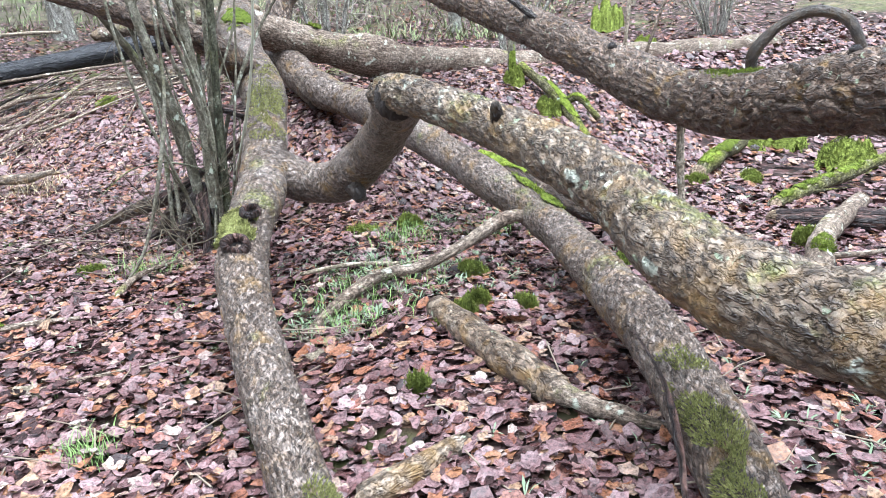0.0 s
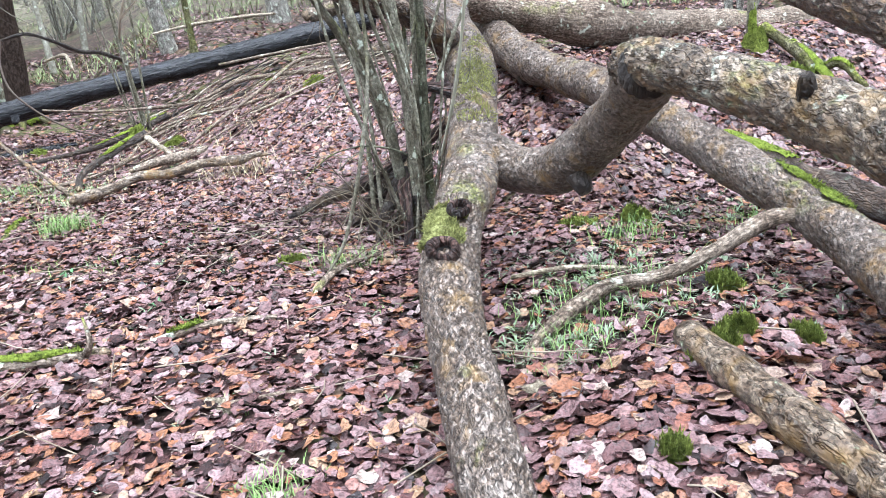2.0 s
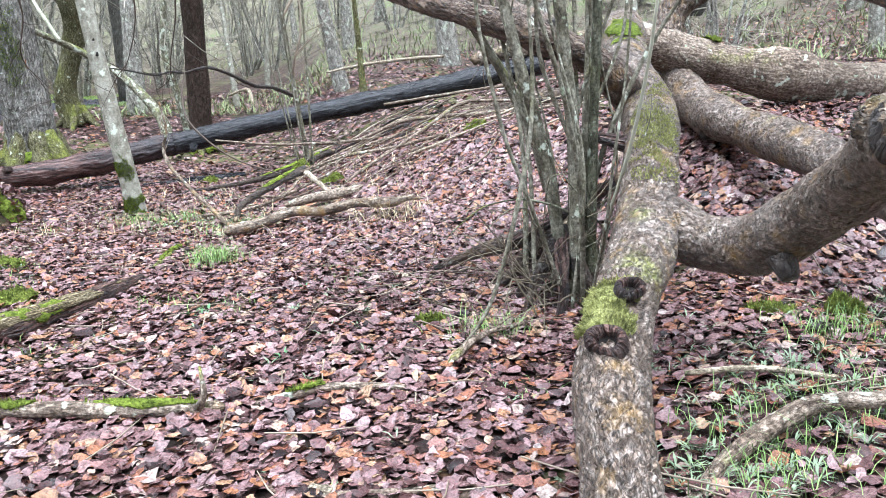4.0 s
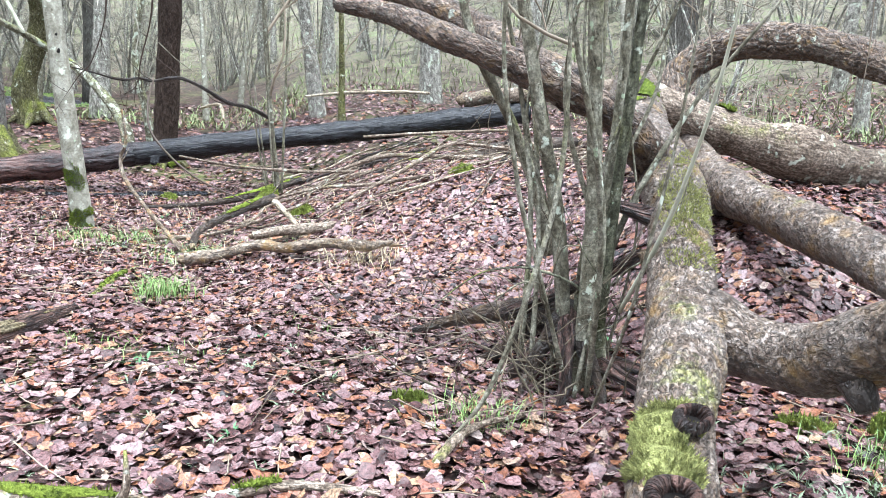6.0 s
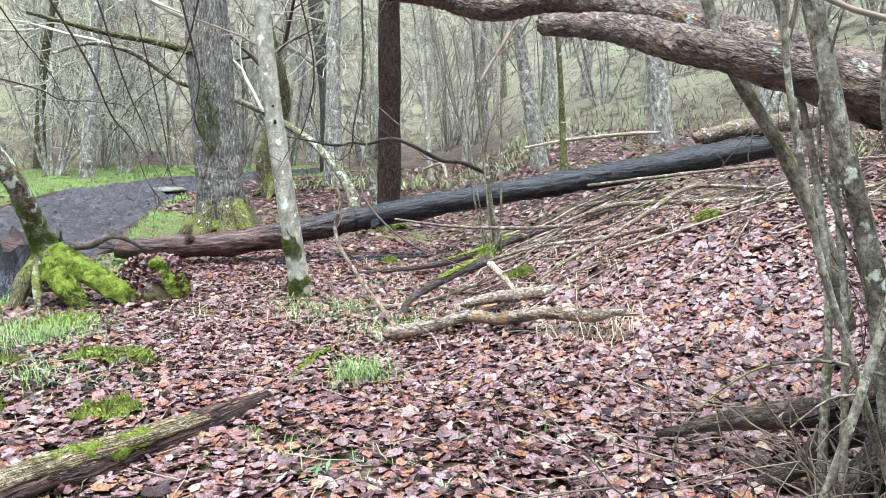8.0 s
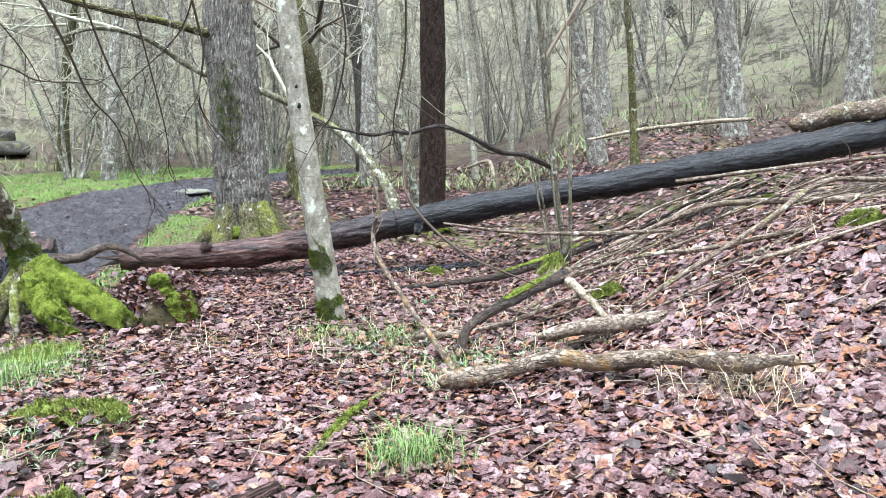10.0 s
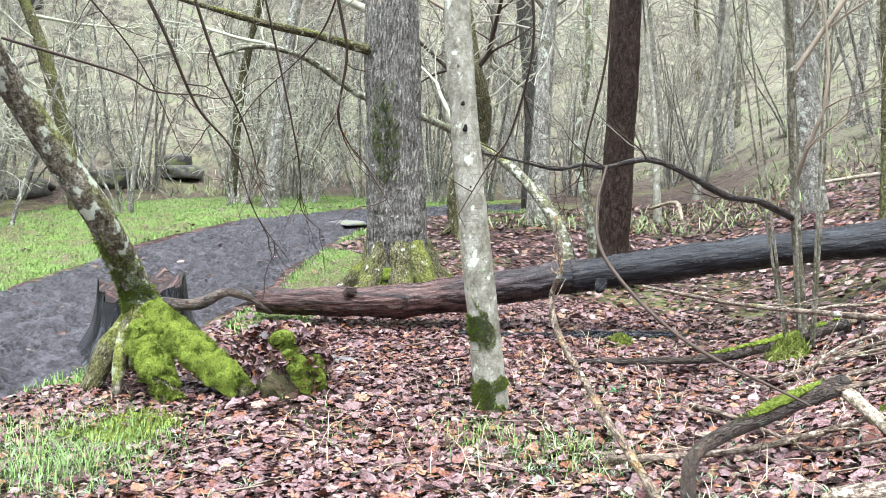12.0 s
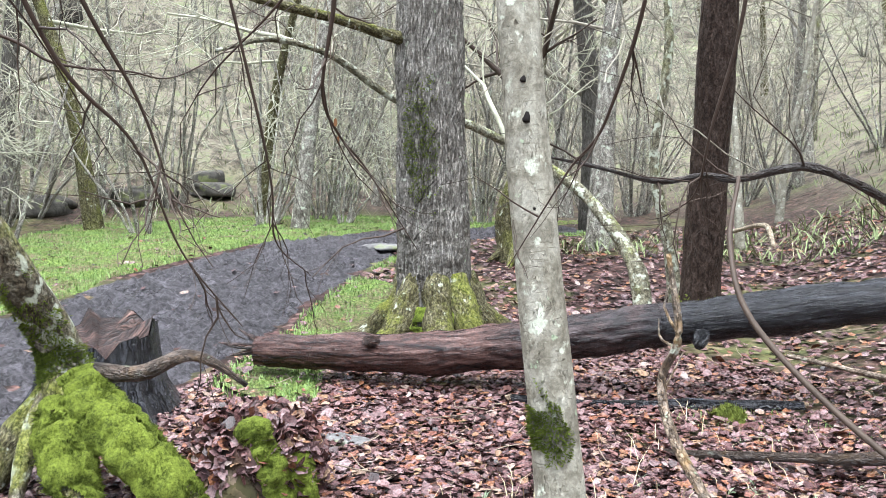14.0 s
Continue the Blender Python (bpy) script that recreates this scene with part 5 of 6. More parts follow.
for k in range(5):
    r = np.random.default_rng(900 + k)
    dx, dy = r.normal(size=2) * 0.13
    limb(thin, thb, "stem", [(-3.9 + dx, 11.9 + dy, 0.3), (-3.9 + dx * 2, 11.85 + dy * 2, 1.2), (-3.9 + dx * 4, 11.8 + dy * 4, 2.6 + r.uniform(0, 1.2))], [0.013, 0.011, 0.005], BARK_STEM, "", 7, 0.12, 0.05, 10, k)

# leaning lichen-covered small oak behind it
lean, lb = tree("crooked_tree", [(-7.6, 14.5, 0.4), (-7.9, 14.7, 1.05), (-8.6, 14.9, 1.72), (-9.34, 14.88, 2.22), (-9.79, 13.97, 2.67), (-10.13, 13.05, 2.91), (-10.27, 12.24, 3.3), (-10.31, 11.47, 3.36), (-10.33, 10.84, 3.14)], [0.12, 0.095, 0.075, 0.065, 0.058, 0.05, 0.042, 0.032, 0.016], BARK_CRUST,
     "crooked leaning tree crusted with pale lichen", TWIG_PALE, [(0.45, (-0.3, -0.1, 0.9), 1.8, 0.04, 2), (0.6, (0.2, 0.1, 0.9), 1.6, 0.03, 2), (0.8, (-0.6, -0.5, 0.3), 1.8, 0.03, 2)], 206, 14, 0.12, 8)
limb(lean, lb, "stem", [(-7.5, 15.0, 0.5), (-7.55, 14.9, 1.2), (-7.7, 14.8, 2.2), (-7.6, 14.9, 3.6), (-7.9, 15, 5.2)], [0.09, 0.07, 0.06, 0.05, 0.03], BARK_CRUST, "second upright stem", 10, 0.08, 0.1, 8, 3)
tree("mossy_tree", [(-10.6, 16.0, 0.9), (-10.7, 15.9, 1.6), (-10.3, 15.9, 2.8), (-10.2, 15.6, 3.6), (-10.6, 15.6, 5.5)], [0.30, 0.22, 0.19, 0.17, 0.12], BARK_MOSSY,
     "gnarled dark tree with mossy trunk", TWIG_DARK, [(0.6, (-0.8, 0.0, 0.5), 2.2, 0.06, 2), (0.75, (0.7, 0.1, 0.6), 2.0, 0.05, 2)], 207, 16, 0.14, 5, roots=5)
tree("mossy_sapling", [(-3.95, 14.8, 1.1), (-3.98, 14.8, 1.5), (-4.02, 14.8, 2.6), (-4.1, 14.7, 4.4)], [0.10, 0.06, 0.045, 0.03], BARK_MOSSY, "thin mossy sapling on the bank", TWIG, [(0.6, (0.5, 0.2, 0.7), 1.2, 0.015, 2)], 208, 10, 0.12, 8)

# ---- the hazel thicket by the fallen stem ----
hx, hy = -0.12, 6.35
hz = gz(hx, hy)
hazel = thing("hazel_shrub", (hx, hy, hz), "bare many-stemmed hazel shrub growing beside the fallen stem", "shrub")
hb2 = (hx, hy, hz)
for k, (pts, rad, mat_) in enumerate([
        ([(-0.05, 6.3, hz), (-0.06, 6.2, 0.95), (-0.10, 6.1, 1.5), (-0.16, 5.98, 2.3), (-0.2, 5.9, 3.4)], [0.045, 0.038, 0.035, 0.032, 0.025], BARK_STEM),
        ([(-0.12, 6.4, hz), (-0.22, 6.3, 0.9), (-0.36, 6.2, 1.5), (-0.55, 6.1, 2.4), (-0.7, 6.0, 3.4)], [0.042, 0.036, 0.032, 0.028, 0.02], BARK_STEM),
        ([(-0.28, 7.3, 0.6), (-0.36, 7.2, 0.95), (-0.55, 7.1, 1.4), (-0.85, 7.0, 2.0), (-1.0, 6.9, 3.0)], [0.045, 0.04, 0.032, 0.026, 0.018], BARK_STEM),
        ([(0.02, 6.35, hz), (0.04, 6.3, 1.0), (0.07, 6.2, 1.7), (0.12, 6.1, 3.2)], [0.032, 0.028, 0.026, 0.02], BARK_OLIVE),
        ([(-0.05, 6.45, hz), (0.0, 6.4, 1.0), (0.03, 6.35, 1.8), (0.02, 6.3, 3.2)], [0.03, 0.026, 0.024, 0.018], BARK_STEM),
        ([(-0.02, 6.15, hz), (-0.02, 5.9, 0.75), (-0.08, 5.7, 1.25), (-0.2, 5.55, 1.7), (-0.35, 5.5, 2.3)], [0.014, 0.013, 0.012, 0.011, 0.007], BARK_STEM),
        ([(-0.62, 5.45, 0.05), (-0.45, 5.5, 0.3), (-0.30, 5.5, 0.8), (-0.22, 5.5, 1.3), (-0.25, 5.5, 2.1)], [0.007, 0.010, 0.011, 0.010, 0.006], BARK_STEM),
        ([(-0.1, 6.2, hz), (-0.28, 5.95, 0.7), (-0.42, 5.8, 1.2), (-0.5, 5.7, 1.9), (-0.3, 5.6, 2.6)], [0.012, 0.011, 0.010, 0.009, 0.006], BARK_STEM),
        ([(0.0, 6.0, hz), (0.10, 5.7, 0.6), (0.14, 5.55, 0.95), (0.2, 5.5, 1.4), (0.24, 5.45, 2.0)], [0.008, 0.008, 0.007, 0.006, 0.004], BARK_STEM),
        ([(0.1, 6.1, 0.55), (0.22, 5.75, 1.0), (0.30, 5.5, 1.45), (0.34, 5.3, 1.9)], [0.011, 0.010, 0.008, 0.005], TWIG_PALE)]):
    limb(hazel, hb2, "stem", pts, rad, mat_, "", 10, 0.07, 0.06, 12, 600 + k)
r = np.random.default_rng(65)
for k in range(12):
    a_, o = r.uniform(0, 6.28), r.uniform(0.05, 0.28)
    x0, y0 = hx + math.cos(a_) * o, hy + math.sin(a_) * o
    h_ = r.uniform(1.8, 3.3)
    pts = [(x0, y0, gz(x0, y0)), (x0 + r.normal() * 0.05, y0 + r.normal() * 0.05, hz + h_ * 0.35), (x0 + math.cos(a_) * 0.2 + r.normal() * 0.1, y0 + math.sin(a_) * 0.2, hz + h_ * 0.7), (x0 + math.cos(a_) * 0.45 + r.normal() * 0.15, y0 + math.sin(a_) * 0.45, hz + h_)]
    w_ = r.uniform(0.006, 0.018)
    limb(hazel, hb2, "stem", pts, [w_ * 1.2, w_, w_ * 0.8, w_ * 0.4], BARK_STEM, "", 8, 0.09, 0.08, 12, 640 + k)
r = np.random.default_rng(64)
for k in range(11):
    a_ = k * 0.571 + r.uniform(-0.2, 0.2)
    c_, s_ = math.cos(a_), math.sin(a_)
    l = r.uniform(0.28, 0.6)
    z0 = hz + r.uniform(0.12, 0.34)
    limb(hazel, hb2, "root", [(hx + c_ * 0.03, hy + 0.1 + s_ * 0.03, z0 + 0.06), (hx + c_ * l * 0.4, hy + 0.1 + s_ * l * 0.4, z0), (hx + c_ * l * 0.8 + r.normal() * 0.05, hy + 0.1 + s_ * l * 0.8, hz + 0.08), (hx + c_ * l * 1.2, hy + 0.1 + s_ * l * 1.2, hz - 0.03)],
         [0.05, 0.045, 0.03, 0.012], BARK_RIDGED if k % 2 else BARK_ROT, "dark gnarled root", 10, 0.03, 0.3, 14, 660 + k)
for k in range(9):
    a_ = r.uniform(2.4, 5.6)
    p = np.array([hx + r.normal() * 0.14, hy + r.normal() * 0.14, hz + r.uniform(0.0, 0.7)])
    pts = [p]
    d = np.array([math.cos(a_), math.sin(a_), 0.7])
    for q in range(6):
        d = d + r.normal(size=3) * 0.38
        pts.append(pts[-1] + d / np.linalg.norm(d) * r.uniform(0.08, 0.17))
        pts[-1][2] = max(pts[-1][2], gz(pts[-1][0], pts[-1][1]) + 0.03)
    w_ = r.uniform(0.004, 0.009)
    limb(hazel, hb2, "twisted_stem", pts, np.linspace(w_, w_ * 0.35, 7), BARK_STEM if k % 2 else BARK_OLIVE, "crooked thin stem", 7, 0.04, 0.08, 14, 690 + k)
r = np.random.default_rng(66)
gt = Geo()
for k in range(30):
    p = np.array([hx, hy, hz]) + r.normal(size=3) * np.array([0.16, 0.2, 0.03])
    p[2] = gz(p[0], p[1])
    d = np.array([r.normal() * 0.5 - 0.15, r.normal() * 0.5 - 0.25, r.uniform(0.5, 1.4)])
    grow(gt, p, d, r.uniform(0.5, 1.1), r.uniform(0.003, 0.007), 1, r, 5, 0.05, 3, 0.8, 0.36)
settle(part("undergrowth", gt, TWIG_SHOOT, hazel, "tangle of thin bare shoots"), hb2)
gt = Geo()
for k in range(26):
    p = np.array([hx - 0.4, hy + 0.1, 0]) + r.normal(size=3) * np.array([0.45, 0.25, 0])
    p[2] = gz(p[0], p[1]) + 0.02
    grow(gt, p, (r.normal(), r.normal(), 0.25), r.uniform(0.3, 0.9), 0.005, 1, r, 4, 0.08, 3, 0.9, 0.3)
settle(part("dead_tangle", gt, TWIG_DARK, hazel, "dead tangled twigs at the foot"), hb2)
for k in range(9):
    a_, h_ = r.uniform(0, 6.28), r.uniform(1.6, 2.6)
    gt = Geo()
    st = np.array([hx + r.normal() * 0.3, hy + r.normal() * 0.3, h_])
    grow(gt, st, (math.cos(a_), math.sin(a_), 0.4), r.uniform(0.7, 1.3), 0.010, 2, r, 5, 0.03, 4, 0.8)
    settle(part("branch", gt, TWIG, hazel), hb2)

# ---- drooping twigs from a tree over the path ----
over = thing("overhanging_branch", (-6.2, 7.2, gz(-6.2, 7.2)), "bare dark drooping branches hanging from above", "branch")
OUTLINE = np.stack([np.cos(np.linspace(0, 5.76, 12)) * 0.5, np.sin(np.linspace(0, 5.76, 12)) * (0.5 + 0.1 * np.cos(np.linspace(0, 28, 12)))], 1)
DEAD_LEAF = plain_twig("orange_dead_leaf", (0.10, 0.045, 0.02), (0.26, 0.13, 0.06), 0.6)
ovb = (-6.2, 7.2, gz(-6.2, 7.2))
r = np.random.default_rng(808)
HANG = [
    ([(-5.35, 8.3, 3.2), (-5.42, 8.6, 2.4), (-5.45, 8.66, 2.19), (-5.57, 8.7, 1.9), (-5.63, 8.82, 1.76), (-5.66, 8.98, 1.64), (-5.62, 9.21, 1.33)], 0.011),
    ([(-5.7, 7.2, 3.0), (-5.6, 7.6, 2.3), (-5.67, 7.86, 1.88), (-5.71, 8.09, 1.67), (-5.76, 8.27, 1.33), (-5.77, 8.5, 1.06)], 0.011),
    ([(-4.5, 8.9, 3.0), (-4.5, 9.1, 2.3), (-4.73, 9.23, 1.8), (-4.91, 9.25, 1.61), (-5.14, 9.22, 1.28)], 0.010),
    ([(-5.3, 8.6, 3.0), (-5.8, 8.8, 2.45), (-6.3, 8.67, 2.06), (-6.46, 8.63, 1.9)], 0.008),
    ([(-5.8, 8.3, 2.8), (-5.94, 8.65, 1.9), (-6.01, 8.77, 1.58), (-6.1, 8.85, 1.35), (-6.12, 9.04, 1.2)], 0.007),
    ([(-5.3, 7.4, 3.0), (-5.36, 7.75, 2.12), (-5.43, 7.99, 1.75), (-5.49, 8.12, 1.46)], 0.009),
    ([(-4.6, 10.1, 3.2), (-4.76, 10.32, 2.4), (-4.93, 10.38, 1.87), (-5.04, 10.46, 1.59), (-5.21, 10.5, 1.49)], 0.012),
    ([(-6.9, 7.4, 2.3), (-6.76, 7.99, 2.17), (-6.7, 8.18, 2.08), (-6.7, 8.48, 2.09), (-6.69, 8.74, 2.12), (-6.61, 9.28, 2.53)], 0.009),
    ([(-6.2, 7.0, 3.2), (-6.3, 7.5, 2.6), (-6.5, 8.0, 2.2), (-6.9, 8.5, 1.7)], 0.008),
]
for k, (pts, rad) in enumerate(HANG):
    gt = Geo()
    tube(gt, pts, np.linspace(rad, 0.002, len(pts)), 6, 0.05, 0.1, 30, k, cap=False)
    c = spline(pts, 24)
    for _ in range(7):
        q = r.integers(8, 23)
        d = (c[q] - c[q - 1]) / (np.linalg.norm(c[q] - c[q - 1]) + 1e-9)
        grow(gt, c[q], d + r.normal(size=3) * 0.7, r.uniform(0.15, 0.5), rad * 0.4, 1, r, 4, 0.03, 2, 0.7, 0.2, None, 0.0012)
    settle(part("hanging_twig", gt, TWIG_DARK, over, ""), ovb)
settle(part("main_branch", tube_geo([(-6.2, 7.0, 3.2), (-5.7, 7.2, 3.0), (-5.3, 7.4, 3.0), (-5.35, 8.3, 3.2), (-4.5, 8.9, 3.0), (-4.6, 10.1, 3.2)], [0.03, 0.028, 0.026, 0.022, 0.018, 0.014]), TWIG_DARK, over, ""), ovb)

for q, s_ in (((-5.6, 8.78, 1.80), 0.024), ((-5.61, 8.80, 1.74), 0.02)):
    lf = OUTLINE * s_
    v = np.stack([lf[:, 0] * 0.5, lf[:, 0] * 0.3, lf[:, 1] * 1.3], 1) + np.array(q)
    g = Geo().add(np.vstack([v, [q]]), None, [(k, (k + 1) % 12, 12) for k in range(12)])
    settle(part("dead_leaf", g, DEAD_LEAF, over, "withered orange leaf still hanging"), ovb)

# ---- the wood around ----
def wood_tree(seed, h, r0, lean, twig_material, trunk_material, label, forks=0, n_br=13, name="woodland_tree"):
    rr = np.random.default_rng(seed)
    t = tagged(new(name), label, "tree", "trees of the wood")
    pts = [np.zeros(3)]
    d = np.array([lean * rr.normal(), lean * rr.normal(), 1.0])
    for k in range(7):
        d = d + rr.normal(size=3) * np.array([0.06, 0.06, 0.0])
        pts.append(pts[-1] + d / np.linalg.norm(d) * h / 7)
    pts[0][2] = -0.4
    rad = np.linspace(r0, r0 * 0.25, 8)
    rad[0] *= 1.35
    g = Geo()
    tube(g, pts, rad, 12, 0.35, 0.08, 2.5, seed)
    part("trunk", g, trunk_material, t)
    g = Geo()
    c = spline(pts, 40)
    for k in range(n_br):
        u = int(39 * rr.uniform(0.18, 0.95))
        a = rr.uniform(0, 6.283)
        grow(g, c[u], (math.cos(a), math.sin(a), rr.uniform(0.1, 1.1)), h * rr.uniform(0.16, 0.34), r0 * rr.uniform(0.14, 0.3), 3, rr, 5, 0.015, 3, 0.75, 0.22, None, 0.0075)
    part("crown", g, twig_material, t, "bare fine twigs")
    return t


def wood_shrub(seed, h, stems, twig_material, label):
    rr = np.random.default_rng(seed)
    t = tagged(new("woodland_shrub"), label, "shrub", "shrubs of the wood")
    g, gt = Geo(), Geo()
    for k in range(stems):
        a = rr.uniform(0, 6.283)
        sp = rr.uniform(0.1, 0.55)
        p = np.array([math.cos(a) * 0.12, math.sin(a) * 0.12, -0.2])
        pts = [p]
        d = np.array([math.cos(a) * sp, math.sin(a) * sp, 1.0])
        l = h * rr.uniform(0.6, 1.1)
        for q in range(5):
            d = d + rr.normal(size=3) * 0.10
            pts.append(pts[-1] + d / np.linalg.norm(d) * l / 5)
        tube(g, pts, np.linspace(0.035, 0.01, 6) * rr.uniform(0.6, 1.4), 6, 0.3, cap=False)
        c = spline(pts, 20)
        for q in range(5):
            u = rr.integers(5, 20)
            dd = rr.normal(size=3) + np.array([0, 0, 0.6])
            grow(gt, c[u], dd, l * rr.uniform(0.15, 0.35), 0.010, 2, rr, 4, 0.0, 2, 0.8, 0.24, None, 0.006)
    part("stem", g, BARK_FAR, t)
    part("crown", gt, twig_material, t, "fine bare twigs")
    return t


kinds = [wood_tree(1001, 15, 0.20, 0.05, TWIG_FAR, BARK_FAR, "tall bare grey woodland tree"),
         wood_tree(1002, 13, 0.13, 0.08, TWIG_FAR, BARK_FAR, "slim bare grey woodland tree"),
         wood_tree(1003, 16, 0.27, 0.04, TWIG_FAR, BARK_OAK, "broad bare oak of the wood", n_br=11),
         wood_tree(1004, 9, 0.08, 0.14, TWIG_PALE, BARK_STEM, "thin leaning bare tree"),
         wood_tree(1005, 12, 0.16, 0.10, TWIG_PALE, BARK_MOSSY, "bare tree with mossy trunk"),
         wood_tree(1006, 10, 0.07, 0.08, TWIG_FAR, BARK_PALE, "thin pale-stemmed bare tree", n_br=7)]
shrubs = [wood_shrub(1101, 4.5, 9, TWIG_PALE, "bare hazel bush with many stems"), wood_shrub(1102, 3.2, 12, TWIG_FAR, "low tangled bare bush"), wood_shrub(1103, 5.5, 7, TWIG_FAR, "tall bare arching bush")]
r = np.random.default_rng(4242)
used = []
spots = [(0, -10.2, 17.5), (2, -12.3, 20.5), (1, -5.6, 18.5), (0, -3.5, 20.5), (5, -8.6, 19.2), (0, -15.5, 24), (1, -15.8, 15.5), (4, -19.5, 17), (3, -14.5, 8.2), (2, -22, 12), (1, -20, 21), (0, -1.5, 22), (2, 2.5, 23), (0, -7.2, 24), (1, -10.5, 27), (5, -5, 25), (4, -18.0, 12.5), (0, 7.5, 20), (1, 5.0, 17.5), (4, 12, 18), (5, 0.8, 18.6), (3, -12.2, 18.2), (5, -9.3, 22.5)]


def clear(x, y, d):
    if path_side(np.array(x), np.array(y)) > -1.2 or any((x - a) ** 2 + (y - b_) ** 2 < d * d for a, b_ in used):
        return False
    used.append((x, y))
    return True


first = [True] * 9
for k, x, y in spots:
    used.append((x, y))
tries = 0
while len(spots) < 175 and tries < 4000:
    tries += 1
    ang, dist = r.uniform(-0.75, 2.0), 17 + 48 * r.uniform() ** 1.15
    x, y = -3 - math.sin(ang) * dist, 6 + math.cos(ang) * dist
    if clear(x, y, 2.0):
        spots.append((int(r.integers(0, 6)), x, y))
for k, x, y in spots:
    m = pose(x, y, gz(x, y), r.normal() * 2, r.normal() * 2, r.uniform(0, 360)) @ Matrix.Diagonal((*([r.uniform(0.8, 1.2)] * 3), 1))
    if first[k]:
        kinds[k].matrix_basis, first[k] = m, False
    else:
        ob = copy_thing(kinds[k], m)
        ob.matrix_basis = m
bushes = [(0, -13.9, 8.0), (0, -16.5, 10.5), (2, -17.0, 13.0), (0, -17.2, 15.6), (2, -19.0, 18.5), (1, -15.0, 6.6), (1, 2.0, 16.0), (2, 5.0, 14.0), (1, 8.5, 13.0), (2, -14.2, 21.0), (0, -18.6, 9.2)]
tries = 0
while len(bushes) < 215 and tries < 4000:
    tries += 1
    ang, dist = r.uniform(-0.75, 2.0), 15 + 30 * r.uniform() ** 1.2
    x, y = -3 - math.sin(ang) * dist, 6 + math.cos(ang) * dist
    if ang < 0.75 and dist < 17:
        continue
    if clear(x, y, 1.3):
        bushes.append((int(r.integers(0, 3)), x, y))
for k, x, y in bushes:
    s_ = r.uniform(0.7, 1.15)
    m = pose(x, y, gz(x, y), 0, 0, r.uniform(0, 360)) @ Matrix.Diagonal((s_, s_, s_, 1))
    if first[6 + k]:
        shrubs[k].matrix_basis, first[6 + k] = m, False
    else:
        ob = copy_thing(shrubs[k], m)
        ob.matrix_basis = m
for k in range(7):
    x, y = -20.5 - 0.3 * k + r.normal() * 0.4, 11.0 + 1.1 * k + r.normal() * 0.4
    rock("bank_rock", (x, y), (r.uniform(0.4, 0.9), r.uniform(0.4, 0.8), r.uniform(0.15, 0.3)), STONE_DARK, "dark wet rock in the far bank", 700 + k, 0, "rocks of the bank", -0.6, 0.7)


# ---- leaf litter ----
def leaf_shapes():
    """Outline of a limp lobed leaf about one unit wide."""
    ang = np.radians([-90, -42, -8, 22, 55, 90, 125, 158, 188, 222])
    rad = np.array([0.46, 0.44, 0.54, 0.42, 0.55, 0.60, 0.55, 0.42, 0.54, 0.44])
    return np.stack([np.cos(ang) * rad, np.sin(ang) * rad], 1)


OUT = leaf_shapes()


def scatter_leaves(x, y, size, r, shape, lift=0.010, tilt_deg=13):
    n = len(x)
    k = len(shape)
    ring = np.repeat(shape[None], n, 0) * (1 + r.normal(size=(n, k, 1)) * 0.16)
    ring *= np.stack([r.uniform(0.5, 1.1, n), np.ones(n)], 1)[:, None]
    rad2 = (ring ** 2).sum(-1)
    curl = r.normal(-0.05, 0.30, n)[:, None] + 0.7 * (r.uniform(size=n) < 0.08)[:, None]
    fold = r.normal(0, 0.28, n)[:, None]
    zz = curl * rad2 + fold * np.abs(ring[..., 0]) * 0.5 + r.normal(size=(n, k)) * 0.035
    loc = np.concatenate([np.concatenate([ring, zz[..., None]], -1), np.zeros((n, 1, 3))], 1) * size[:, None, None]
    yaw, tx, ty = r.uniform(0, 6.283, n), np.radians(r.normal(0, tilt_deg, n)), np.radians(r.normal(0, tilt_deg, n))
    cx, sx_, cy, sy_, cz, sz_ = np.cos(tx), np.sin(tx), np.cos(ty), np.sin(ty), np.cos(yaw), np.sin(yaw)
    X, Y, Z = loc[..., 0], loc[..., 1], loc[..., 2]
    Y, Z = Y * cx[:, None] - Z * sx_[:, None], Y * sx_[:, None] + Z * cx[:, None]
    X, Z = X * cy[:, None] + Z * sy_[:, None], -X * sy_[:, None] + Z * cy[:, None]
    X, Y = X * cz[:, None] - Y * sz_[:, None], X * sz_[:, None] + Y * cz[:, None]
    hx_ = height(x + 0.05, y) - height(x - 0.05, y)
    hy_ = height(x, y + 0.05) - height(x, y - 0.05)
    base = height(x, y) + lift + r.uniform(0, 0.032, n)
    Z = Z + base[:, None] + (X * hx_[:, None] + Y * hy_[:, None]) * 10
    v = np.stack([X + x[:, None], Y + y[:, None], Z], -1).reshape(-1, 3)
    o = (np.arange(n) * (k + 1))[:, None]
    a = np.arange(k)
    tris = np.stack([o + a, o + (a + 1) % k, np.broadcast_to(o + k, (n, k))], -1).reshape(-1, 3)
    return v, tris


def litter(count, x0, x1, y0, y1, smin, smax, seed, keep, shape=OUT):
    r = np.random.default_rng(seed)
    x, y = r.uniform(x0, x1, count), r.uniform(y0, y1, count)
    ok = keep(x, y, r)
    x, y = x[ok], y[ok]
    v, t = scatter_leaves(x, y, r.uniform(smin, smax, len(x)), r, shape)
    g = Geo().add(v, None, t)
    return tagged(part("leaf_litter", g, LEAVES), "wet red-brown and purplish fallen leaves covering the ground", "leaves", kind="stuff")


